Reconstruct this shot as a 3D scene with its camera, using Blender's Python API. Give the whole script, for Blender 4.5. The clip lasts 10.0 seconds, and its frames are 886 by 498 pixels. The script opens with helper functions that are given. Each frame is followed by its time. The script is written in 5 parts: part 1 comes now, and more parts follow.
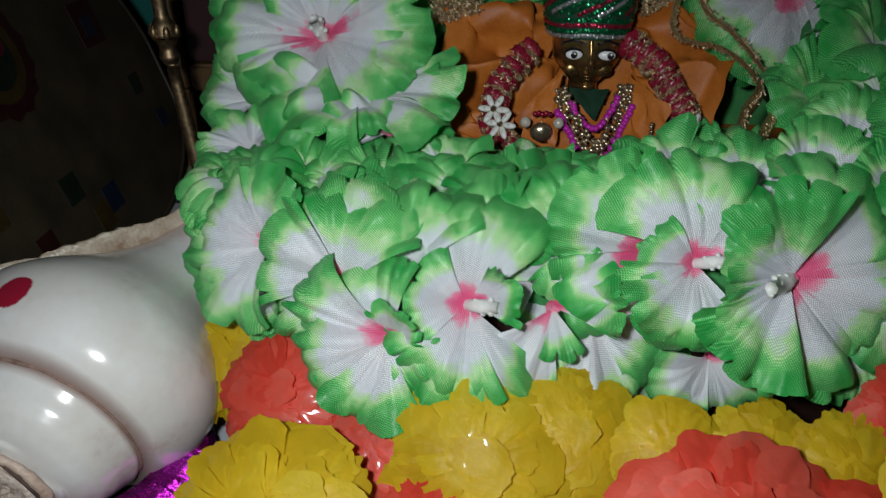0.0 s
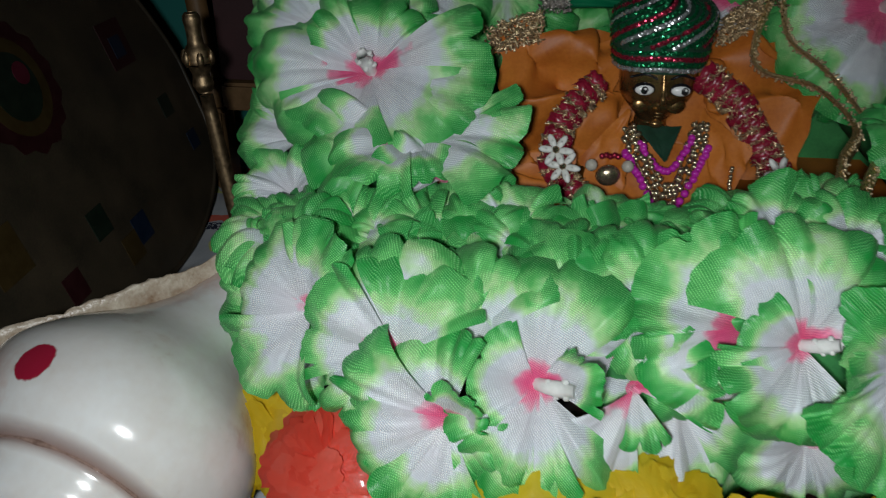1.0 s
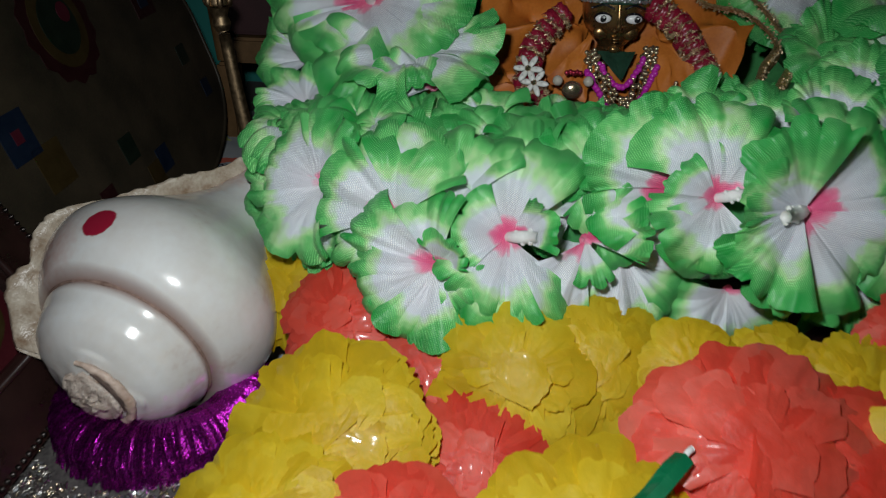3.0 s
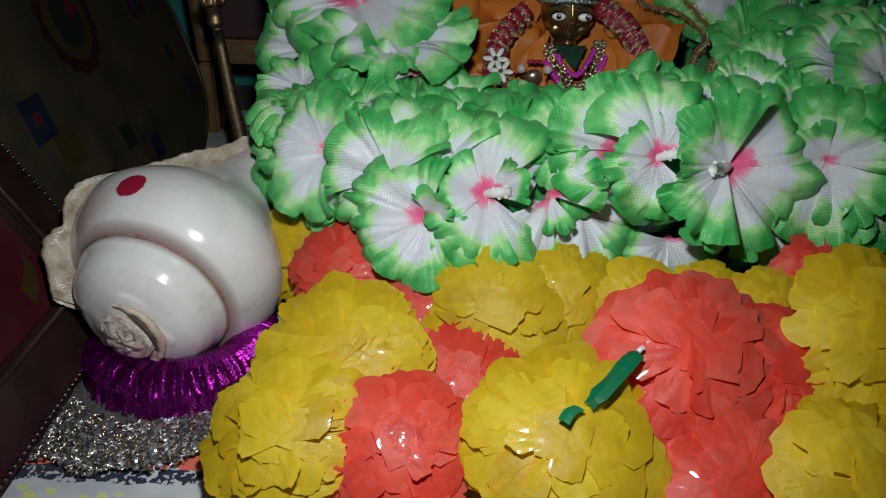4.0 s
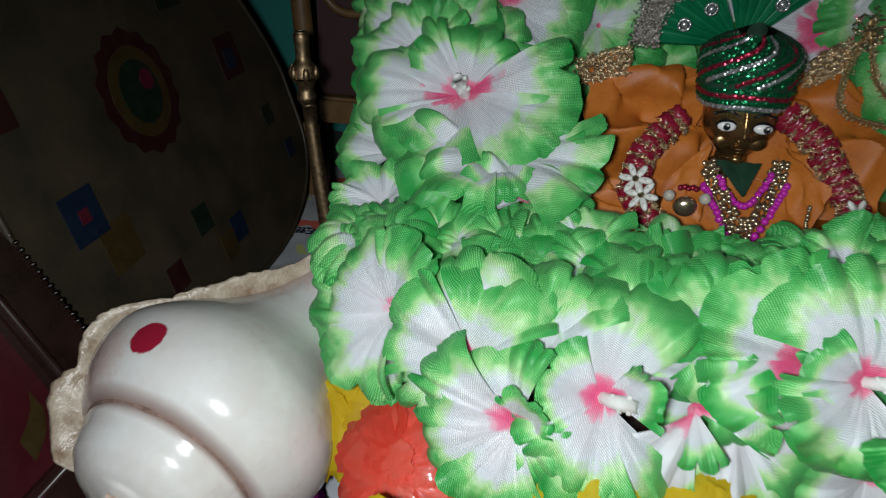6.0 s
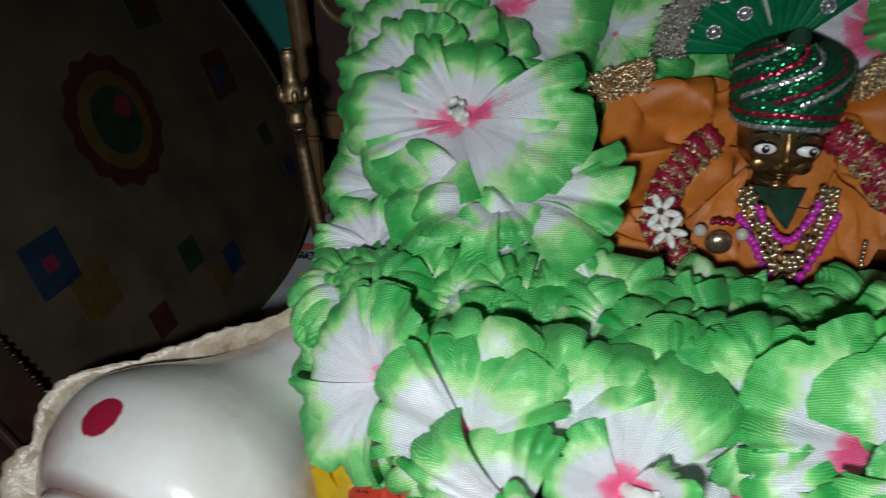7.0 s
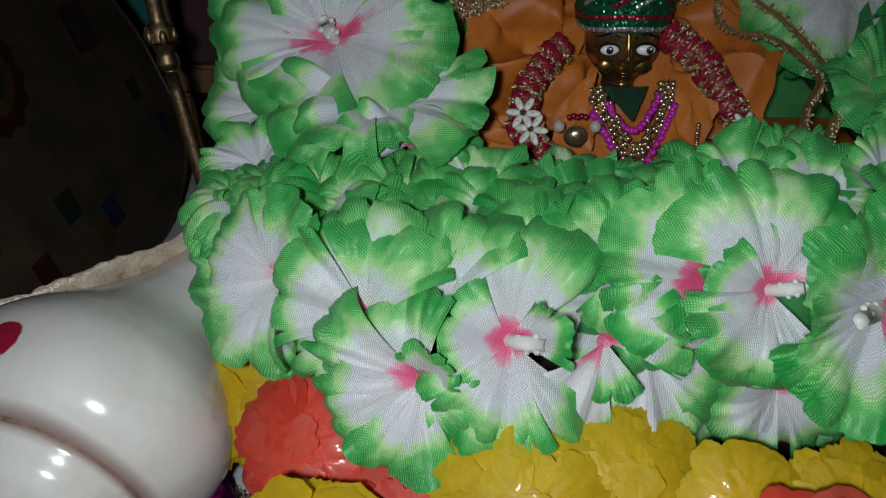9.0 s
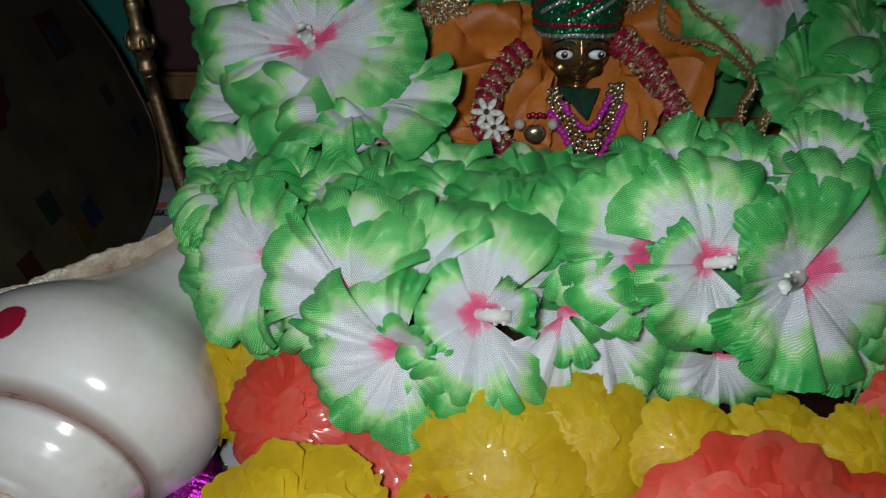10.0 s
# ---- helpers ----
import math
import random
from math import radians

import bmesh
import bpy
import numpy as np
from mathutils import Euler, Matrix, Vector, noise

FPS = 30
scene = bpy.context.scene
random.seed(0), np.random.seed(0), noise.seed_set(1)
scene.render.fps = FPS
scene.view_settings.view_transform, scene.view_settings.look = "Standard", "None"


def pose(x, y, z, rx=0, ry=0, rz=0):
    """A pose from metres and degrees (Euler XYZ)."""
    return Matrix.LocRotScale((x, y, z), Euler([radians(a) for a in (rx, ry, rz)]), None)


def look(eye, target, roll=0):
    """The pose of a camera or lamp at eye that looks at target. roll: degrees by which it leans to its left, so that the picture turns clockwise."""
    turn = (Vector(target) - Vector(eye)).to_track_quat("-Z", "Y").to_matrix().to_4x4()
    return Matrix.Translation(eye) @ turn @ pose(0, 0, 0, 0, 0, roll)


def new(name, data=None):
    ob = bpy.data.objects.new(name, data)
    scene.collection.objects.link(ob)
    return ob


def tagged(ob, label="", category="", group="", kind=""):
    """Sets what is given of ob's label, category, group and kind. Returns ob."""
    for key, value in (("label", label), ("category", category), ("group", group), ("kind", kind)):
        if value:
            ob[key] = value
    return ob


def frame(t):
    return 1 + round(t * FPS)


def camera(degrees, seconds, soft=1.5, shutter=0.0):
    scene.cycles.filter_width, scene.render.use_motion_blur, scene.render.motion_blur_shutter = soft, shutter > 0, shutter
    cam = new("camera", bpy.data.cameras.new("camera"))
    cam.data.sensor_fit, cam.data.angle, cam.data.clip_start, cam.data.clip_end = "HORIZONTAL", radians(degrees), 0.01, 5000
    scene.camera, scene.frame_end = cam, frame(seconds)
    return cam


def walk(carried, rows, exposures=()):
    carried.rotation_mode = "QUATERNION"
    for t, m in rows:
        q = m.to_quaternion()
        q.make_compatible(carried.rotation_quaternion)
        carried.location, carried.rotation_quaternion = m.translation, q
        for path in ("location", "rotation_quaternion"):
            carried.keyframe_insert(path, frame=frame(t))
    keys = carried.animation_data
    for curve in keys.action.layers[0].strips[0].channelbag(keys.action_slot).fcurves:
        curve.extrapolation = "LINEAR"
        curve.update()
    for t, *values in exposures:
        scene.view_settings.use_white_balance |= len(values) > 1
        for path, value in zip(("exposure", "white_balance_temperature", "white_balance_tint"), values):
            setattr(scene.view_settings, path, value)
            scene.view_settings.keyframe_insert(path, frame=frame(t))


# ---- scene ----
cam = camera(60.5, 10.0, 1.15, 0.4)
PATH = [
    (0, (0.012, -0.002, 0.287), (-0.055, 1.761, -0.655), 1.2),
    (0.5, (-0.001, 0.007, 0.297), (-0.089, 1.774, -0.637), 1.2),
    (1, (-0.008, 0.041, 0.295), (-0.131, 1.797, -0.653), 0.9),
    (1.5, (-0.02, 0.056, 0.292), (-0.172, 1.809, -0.658), 1.1),
    (2, (-0.014, 0.046, 0.278), (-0.183, 1.783, -0.7), 1.4),
    (2.5, (-0.002, 0.008, 0.27), (-0.164, 1.745, -0.708), 2.1),
    (2.7, (0.003, -0.013, 0.278), (-0.139, 1.729, -0.694), 1.6),
    (3.8, (-0.017, -0.112, 0.28), (-0.008, 1.663, -0.641), 2.2),
    (4, (-0.018, -0.118, 0.279), (0.016, 1.66, -0.635), 2.3),
    (4.5, (0.015, -0.109, 0.298), (0.074, 1.695, -0.563), 2.1),
    (5, (0.022, -0.079, 0.305), (-0.03, 1.739, -0.527), 2.5),
    (5.5, (0.002, -0.038, 0.302), (-0.249, 1.765, -0.525), 3.3),
    (5.7, (-0.003, -0.016, 0.304), (-0.301, 1.765, -0.554), 3.0),
    (6.8, (-0.021, 0.077, 0.297), (-0.365, 1.806, -0.647), 1.0),
    (7, (-0.006, 0.074, 0.304), (-0.391, 1.806, -0.618), -0.1),
    (7.5, (0.017, 0.076, 0.302), (-0.349, 1.817, -0.612), 0.9),
    (8, (0.023, 0.07, 0.311), (-0.314, 1.813, -0.609), -0.5),
    (8.5, (0.007, 0.061, 0.293), (-0.181, 1.809, -0.659), -0.3),
    (9, (-0.001, 0.037, 0.285), (-0.083, 1.781, -0.69), -0.6),
    (9.5, (-0.013, 0.018, 0.285), (-0.032, 1.761, -0.696), -0.8),
    (10, (-0.006, 0.005, 0.29), (0.017, 1.763, -0.662), 0.2),
]
walk(cam, [(t, look(eye, target, roll)) for t, eye, target, roll in PATH], [(0, -0.03), (1.5, 0.0), (2.5, -0.08), (4, 0.06), (4.5, 0.1), (5.5, 0.33), (7, 0.42), (8, 0.36), (9, -0.14), (10, -0.05)])

# ---- light ----
world = bpy.data.worlds.new("room_air")
scene.world = world
world.use_nodes = True
world.node_tree.nodes["Background"].inputs["Color"].default_value = (0.55, 0.68, 0.8, 1)
world.node_tree.nodes["Background"].inputs["Strength"].default_value = 0.08
torch = bpy.data.lights.new("phone_torch", "SPOT")
torch.spot_size, torch.spot_blend = radians(122), 1.0
torch.energy, torch.shadow_soft_size, torch.color = 4.75, 0.010, (0.93, 0.98, 1.0)
torch_ob = new("phone_torch", torch)
torch_ob.matrix_basis = look((-0.028, -0.012, 0.312), (-0.015, 0.25, 0.085))


# ---- materials ----
class Mat:
    """A node material with a short way to add and link nodes."""

    def __init__(self, name, rough=0.5, metal=0.0, spec=0.5):
        self.m = bpy.data.materials.new(name)
        self.m.use_nodes = True
        self.t = self.m.node_tree
        self.b = self.t.nodes["Principled BSDF"]
        self.b.inputs["Roughness"].default_value = rough
        self.b.inputs["Metallic"].default_value = metal
        self.b.inputs["Specular IOR Level"].default_value = spec

    def n(self, kind, **props):
        node = self.t.nodes.new(kind)
        for k, v in props.items():
            if k == "operation":
                node.operation = v
            elif k == "bands":
                node.bands_direction = v
            elif k == "blend":
                node.blend_type = v
            elif k == "feature":
                node.feature = v
        return node

    def set(self, socket, v):
        if isinstance(v, bpy.types.NodeSocket):
            self.t.links.new(v, socket)
        else:
            socket.default_value = v

    def math(self, op, a, b=0.0, c=0.0):
        node = self.n("ShaderNodeMath", operation=op)
        for i, v in enumerate((a, b, c)):
            self.set(node.inputs[i], v)
        return node.outputs[0]

    def coord(self, which="Object"):
        return self.n("ShaderNodeTexCoord").outputs[which]

    def noise(self, scale, detail=3.0, vec=None, rough=0.55):
        node = self.n("ShaderNodeTexNoise")
        self.set(node.inputs["Vector"], vec or self.coord())
        node.inputs["Scale"].default_value = scale
        node.inputs["Detail"].default_value = detail
        node.inputs["Roughness"].default_value = rough
        return node.outputs["Fac"]

    def ramp(self, fac, stops):
        node = self.n("ShaderNodeValToRGB")
        e = node.color_ramp.elements
        while len(e) < len(stops):
            e.new(0.5)
        for el, (p, c) in zip(e, stops):
            el.position, el.color = p, (*c, 1) if len(c) == 3 else c
        self.set(node.inputs["Fac"], fac)
        return node.outputs["Color"]

    def mix(self, fac, a, b, blend="MIX"):
        node = self.n("ShaderNodeMixRGB", blend=blend)
        for i, v in enumerate((fac, a, b)):
            if isinstance(v, tuple) and len(v) == 3:
                v = (*v, 1)
            self.set(node.inputs[i], v)
        return node.outputs[0]

    def colour(self, c):
        self.set(self.b.inputs["Base Color"], (*c, 1) if isinstance(c, tuple) else c)

    def bump(self, height, strength=0.3, dist=0.001):
        node = self.n("ShaderNodeBump")
        node.inputs["Strength"].default_value, node.inputs["Distance"].default_value = strength, dist
        self.set(node.inputs["Height"], height)
        self.set(self.b.inputs["Normal"], node.outputs[0])


def mottled(name, c1, c2, scale=60, rough=0.5, metal=0.0, bump=0.2, dist=0.0005, spec=0.5, fine=600):
    m = Mat(name, rough, metal, spec)
    big, small = m.noise(scale), m.noise(fine, 2)
    both = m.math("ADD", m.math("MULTIPLY", big, 0.75), m.math("MULTIPLY", small, 0.25))
    m.colour(m.ramp(both, [(0.3, c1), (0.7, c2)]))
    rr = m.math("MULTIPLY_ADD", big, 0.3, rough - 0.15)
    m.set(m.b.inputs["Roughness"], rr)
    m.bump(both, bump, dist)
    return m.m


def make_petal_material():
    m = Mat("flower_cloth", 0.42, 0.0, 0.7)
    uv = m.n("ShaderNodeSeparateXYZ")
    m.set(uv.inputs[0], m.coord("UV"))
    obj = m.coord()
    rnd = m.n("ShaderNodeObjectInfo").outputs["Random"]
    side = m.math("POWER", m.math("ABSOLUTE", m.math("MULTIPLY_ADD", uv.outputs[0], 2.0, -1.0)), 3.0)
    v = m.math("MULTIPLY_ADD", m.math("MULTIPLY", side, uv.outputs[1]), 0.12, uv.outputs[1])
    v = m.math("ADD", v, m.math("MULTIPLY_ADD", m.noise(52, 3, obj), 0.80, -0.40))
    v = m.math("ADD", v, m.math("MULTIPLY_ADD", rnd, 0.12, -0.045))
    cloth = m.ramp(v, [(0.04, (0.92, 0.10, 0.28)), (0.14, (0.92, 0.24, 0.42)), (0.22, (0.76, 0.74, 0.80)), (0.60, (0.73, 0.78, 0.85)),
                       (0.73, (0.48, 0.82, 0.36)), (0.83, (0.13, 0.61, 0.15)), (1.06, (0.012, 0.38, 0.06))])
    # woven threads; their glints are painted in as paler, brighter base colour
    turn = m.n("ShaderNodeSeparateXYZ")
    turned = m.n("ShaderNodeVectorRotate")
    m.set(turned.inputs["Vector"], obj)
    m.set(turned.inputs["Angle"], m.math("MULTIPLY", rnd, 3.0))
    m.set(turn.inputs[0], turned.outputs[0])
    wob = m.math("MULTIPLY", m.noise(90, 2, obj), 14.0)
    a = m.math("SINE", m.math("ADD", m.math("MULTIPLY", turn.outputs[0], 6000.0), wob))
    b = m.math("SINE", m.math("ADD", m.math("MULTIPLY", turn.outputs[1], 5200.0), wob))
    weave = m.math("POWER", m.math("MAXIMUM", m.math("MULTIPLY", a, b), 0.0), 0.9)
    shiny = m.math("MINIMUM", m.math("MAXIMUM", m.math("MULTIPLY_ADD", m.noise(75, 2, obj), 6.0, -2.1), 0.22), 1.0)
    lit = m.math("MULTIPLY_ADD", m.math("MULTIPLY", weave, shiny), 1.25, 0.86)
    cloth = m.mix(m.math("MULTIPLY", m.math("MULTIPLY", weave, shiny), 0.22), cloth, (0.80, 0.92, 0.66))
    gain = m.n("ShaderNodeCombineXYZ")
    for k in range(3):
        m.set(gain.inputs[k], lit)
    m.colour(m.mix(1.0, cloth, gain.outputs[0], "MULTIPLY"))
    m.set(m.b.inputs["Roughness"], m.math("MULTIPLY_ADD", weave, -0.14, 0.42))
    m.b.inputs["Sheen Weight"].default_value = 0.06
    fold = m.noise(160, 2, obj)
    pleat = m.math("SINE", m.math("ADD", m.math("MULTIPLY", uv.outputs[0], 75.0), m.math("MULTIPLY", fold, 9.0)))
    pleat = m.math("MULTIPLY", pleat, m.math("SUBTRACT", 1.05, uv.outputs[1]))
    m.bump(m.math("ADD", m.math("ADD", m.math("MULTIPLY", m.math("MULTIPLY", weave, shiny), 0.8), m.math("MULTIPLY", fold, 1.3)), m.math("MULTIPLY", pleat, 0.06)), 0.7, 0.0008)
    thin = m.n("ShaderNodeBsdfTranslucent")
    m.set(thin.inputs[0], cloth)
    mix = m.n("ShaderNodeMixShader")
    mix.inputs[0].default_value = 0.22
    m.set(mix.inputs[1], m.b.outputs[0])
    m.set(mix.inputs[2], thin.outputs[0])
    m.set(m.t.nodes["Material Output"].inputs[0], mix.outputs[0])
    return m.m


def make_plastic(name, dark, mid, pale):
    m = Mat(name, 0.3, 0.0, 0.55)
    obj = m.coord()
    isl = m.n("ShaderNodeObjectInfo").outputs["Random"]
    big, crease = m.noise(30, 3, obj), m.noise(220, 4, obj, 0.7)
    f = m.math("ADD", m.math("MULTIPLY", isl, 0.30), m.math("MULTIPLY", big, 0.70))
    c = m.ramp(f, [(0.2, dark), (0.5, mid), (0.85, pale)])
    m.colour(c)
    m.set(m.b.inputs["Roughness"], m.math("MULTIPLY_ADD", big, 0.35, 0.34))
    m.set(m.b.inputs["Coat Weight"], m.math("MINIMUM", m.math("MAXIMUM", m.math("MULTIPLY_ADD", m.noise(140, 1, obj), 12.0, -6.2), 0.0), 0.9))
    m.b.inputs["Coat Roughness"].default_value = 0.12
    m.bump(m.math("ADD", m.math("MULTIPLY", m.noise(110, 2, obj), 0.5), m.math("MULTIPLY", crease, 0.8)), 0.42, 0.0012)
    thin = m.n("ShaderNodeBsdfTranslucent")
    m.set(thin.inputs[0], c)
    mix = m.n("ShaderNodeMixShader")
    mix.inputs[0].default_value = 0.52
    m.set(mix.inputs[1], m.b.outputs[0])
    m.set(mix.inputs[2], thin.outputs[0])
    m.set(m.t.nodes["Material Output"].inputs[0], mix.outputs[0])
    return m.m


def shine(name, c, rough=0.25, metal=1.0, bump=0.3, scale=300, dist=0.0006):
    m = Mat(name, rough, metal)
    nz = m.noise(scale, 3)
    m.colour(m.ramp(nz, [(0.3, tuple(x * 0.55 for x in c)), (0.65, c)]))
    m.set(m.b.inputs["Roughness"], m.math("MULTIPLY_ADD", nz, 0.25, rough - 0.1))
    m.bump(nz, bump, dist)
    return m.m


PETAL = make_petal_material()
YELLOW = make_plastic("yellow_plastic_film", (0.62, 0.40, 0.01), (0.80, 0.59, 0.02), (0.88, 0.74, 0.06))
RED = make_plastic("red_plastic_film", (0.72, 0.04, 0.02), (0.88, 0.11, 0.065), (0.92, 0.24, 0.17))
GREEN_FILM = make_plastic("green_plastic_film", (0.0, 0.12, 0.05), (0.0, 0.22, 0.09), (0.02, 0.32, 0.14))
LEAF_BASE = mottled("green_backing_cloth", (0.02, 0.14, 0.04), (0.05, 0.30, 0.08), 50, 0.7)
STAMEN = mottled("white_plastic_stamen", (0.62, 0.62, 0.60), (0.78, 0.78, 0.76), 200, 0.4)
WOOD = mottled("dark_polished_wood", (0.012, 0.006, 0.005), (0.035, 0.014, 0.012), 40, 0.3, spec=0.5)
MAROON = mottled("maroon_board", (0.030, 0.008, 0.010), (0.055, 0.016, 0.018), 25, 0.55)
BOARD = mottled("dark_painted_board", (0.022, 0.019, 0.013), (0.062, 0.045, 0.026), 22, 0.5, bump=0.5, dist=0.001)
TEAL = mottled("turquoise_wall_paint", (0.02, 0.23, 0.20), (0.03, 0.30, 0.26), 9, 0.75, bump=0.3, dist=0.001)
PLASTER = mottled("grey_plaster", (0.10, 0.10, 0.10), (0.16, 0.15, 0.14), 8, 0.85)
BRASS = shine("brass", (0.44, 0.31, 0.18), 0.46)
GOLDEDGE = mottled("gilded_wood", (0.10, 0.055, 0.02), (0.20, 0.11, 0.045), 60, 0.45)
SILVER = shine("silver_lace_thread", (0.62, 0.58, 0.54), 0.3)
LACE = shine("silver_net", (0.42, 0.39, 0.35), 0.45, 0.6, 1.0, 1400)
GOLDBEAD = shine("gold_beads", (0.62, 0.50, 0.34), 0.22, 0.9)
PEARL = mottled("pearl", (0.36, 0.33, 0.28), (0.52, 0.48, 0.42), 300, 0.14)
MAGENTA = mottled("magenta_beads", (0.35, 0.01, 0.25), (0.55, 0.03, 0.42), 300, 0.2)
TINSEL = shine("purple_tinsel", (0.46, 0.02, 0.42), 0.24, 0.95, 0.6, 900)
ORANGE = mottled("orange_silk", (0.34, 0.085, 0.010), (0.56, 0.18, 0.026), 45, 0.52, bump=0.15, spec=0.35)
VELVET = mottled("dark_green_velvet", (0.003, 0.026, 0.013), (0.005, 0.05, 0.024), 120, 0.75)
SATIN = mottled("green_satin", (0.0, 0.095, 0.04), (0.004, 0.17, 0.07), 60, 0.35)
CRIMSON = mottled("crimson_ribbon", (0.10, 0.004, 0.012), (0.32, 0.012, 0.04), 150, 0.3)
WHITE = mottled("white_flower_plastic", (0.55, 0.55, 0.52), (0.72, 0.72, 0.68), 200, 0.4)
SEQ_GREEN = shine("green_sequins", (0.008, 0.20, 0.075), 0.22, 0.7)
SEQ_RED = shine("red_sequins", (0.45, 0.03, 0.07), 0.22, 0.7)
SEQ_SILVER = shine("silver_sequins", (0.60, 0.62, 0.64), 0.22, 0.75)
EYEWHITE = mottled("white_enamel", (0.75, 0.75, 0.75), (0.8, 0.8, 0.8), 100, 0.3)
BLACK = mottled("black_enamel", (0.006, 0.006, 0.008), (0.012, 0.012, 0.016), 100, 0.3)
FIG_BRASS = shine("aged_brass", (0.40, 0.24, 0.10), 0.24, 0.9, 0.1, 120)
BLUE_PAINT = mottled("blue_paint", (0.0033, 0.0090, 0.0245), (0.0057, 0.0143, 0.0347), 90, 0.5)
GOLD_PAINT = mottled("ochre_paint", (0.0306, 0.0184, 0.0041), (0.0490, 0.0306, 0.0073), 90, 0.5)
GREEN_PAINT = mottled("dark_green_paint", (0.0048, 0.0108, 0.0060), (0.0084, 0.0180, 0.0096), 90, 0.5)
DARKRED_PAINT = mottled("dark_red_paint", (0.0184, 0.0024, 0.0033), (0.0306, 0.0049, 0.0057), 90, 0.5)
PINK_PAINT = mottled("pink_paint", (0.0612, 0.0041, 0.0122), (0.0857, 0.0082, 0.0204), 90, 0.5)


# ---- mesh helpers ----
def mesh_of(name, verts, faces, mat, uvs=None, smooth=True):
    me = bpy.data.meshes.new(name)
    me.from_pydata([tuple(v) for v in verts], [], faces)
    for mm in (mat if isinstance(mat, (list, tuple)) else (mat,)):
        me.materials.append(mm)
    if smooth:
        me.polygons.foreach_set("use_smooth", [True] * len(me.polygons))
    if uvs is not None:
        layer = me.uv_layers.new(name="UVMap")
        idx = np.zeros(len(me.loops), dtype=np.int32)
        me.loops.foreach_get("vertex_index", idx)
        layer.data.foreach_set("uv", np.asarray(uvs, dtype=np.float32)[idx].ravel())
    me.update()
    return me


def put(name, me, parent=None, m=None, label="", kind=""):
    ob = new(name, me)
    ob.parent = parent
    if m is not None:
        ob.matrix_basis = m
    if label:
        ob["label"] = label
    if kind:
        ob["kind"] = kind
    return ob


def thing(name, label, category, at=(0, 0, 0), group="", kind=""):
    ob = new(name)
    ob.empty_display_size = 0.01
    ob.location = at
    return tagged(ob, label, category, group, kind)


class Soup:
    """Collects many small shapes into one mesh."""

    def __init__(self):
        self.v, self.f = [], []

    def add(self, verts, faces):
        k = len(self.v)
        self.v += [tuple(p) for p in verts]
        self.f += [tuple(i + k for i in f) for f in faces]

    def grid(self, pts, close_u=False, close_v=False):
        """pts[i][j]; quads between neighbours."""
        k, nu, nv = len(self.v), len(pts), len(pts[0])
        self.v += [tuple(p) for row in pts for p in row]
        for i in range(nu if close_u else nu - 1):
            for j in range(nv if close_v else nv - 1):
                a, b = (i + 1) % nu, (j + 1) % nv
                self.f.append((k + i * nv + j, k + a * nv + j, k + a * nv + b, k + i * nv + b))

    def ball(self, c, r, seg=8, rings=5, squash=(1, 1, 1)):
        pts = []
        for i in range(rings + 1):
            th = math.pi * (0.02 + 0.96 * i / rings)
            pts.append([(c[0] + squash[0] * r * math.sin(th) * math.cos(2 * math.pi * j / seg), c[1] + squash[1] * r * math.sin(th) * math.sin(2 * math.pi * j / seg),
                         c[2] + squash[2] * r * math.cos(th)) for j in range(seg)])
        self.grid(pts, close_v=True)
        k = len(self.v)
        self.f.append(tuple(range(k - seg, k)))
        self.f.append(tuple(range(k - seg * (rings + 1) + seg - 1, k - seg * (rings + 1) - 1, -1)))

    def tube(self, path, radii, seg=8, cap=True, flat=1.0):
        """A tube along points; flat squeezes it across its width."""
        rows, path = [], [Vector(p) for p in path]
        side = None
        for i, p in enumerate(path):
            d = (path[min(i + 1, len(path) - 1)] - path[max(i - 1, 0)]).normalized()
            side = d.orthogonal().normalized() if side is None else (side - d * side.dot(d)).normalized()
            up = d.cross(side)
            r = radii[i] if isinstance(radii, (list, tuple)) else radii
            rows.append([p + side * r * math.cos(2 * math.pi * j / seg) + up * r * flat * math.sin(2 * math.pi * j / seg) for j in range(seg)])
        k = len(self.v)
        self.grid(rows, close_v=True)
        if cap:
            self.f.append(tuple(range(k + seg - 1, k - 1, -1)))
            self.f.append(tuple(range(len(self.v) - seg, len(self.v))))

    def box(self, lo, hi, bevel=0.0):
        bm = bmesh.new()
        bmesh.ops.create_cube(bm, size=1)
        for v in bm.verts:
            v.co = Vector((lo[i] + (v.co[i] + 0.5) * (hi[i] - lo[i]) for i in range(3)))
        if bevel:
            bmesh.ops.bevel(bm, geom=bm.edges[:], offset=bevel, segments=2, affect="EDGES")
        bm.verts.index_update()
        self.add([v.co for v in bm.verts], [[v.index for v in f.verts] for f in bm.faces])
        bm.free()

    def mesh(self, name, mat, smooth=True):
        return mesh_of(name, self.v, self.f, mat, None, smooth)


def box_part(name, lo, hi, mat, parent=None, bevel=0.002, label=""):
    s = Soup()
    s.box(lo, hi, bevel)
    return put(name, s.mesh(name, mat, False), parent, None, label)


def spline(points, n):
    """A smooth line through the points."""
    p = [Vector(q) for q in points]
    p = [p[0] * 2 - p[1]] + p + [p[-1] * 2 - p[-2]]
    out = []
    for i in range(n):
        s = i / (n - 1) * (len(p) - 3)
        k = min(int(s), len(p) - 4)
        t = s - k
        a, b, c, d = p[k : k + 4]
        out.append(0.5 * (2 * b + (c - a) * t + (2 * a - 5 * b + 4 * c - d) * t * t + (3 * b - a - 3 * c + d) * t ** 3))
    return out


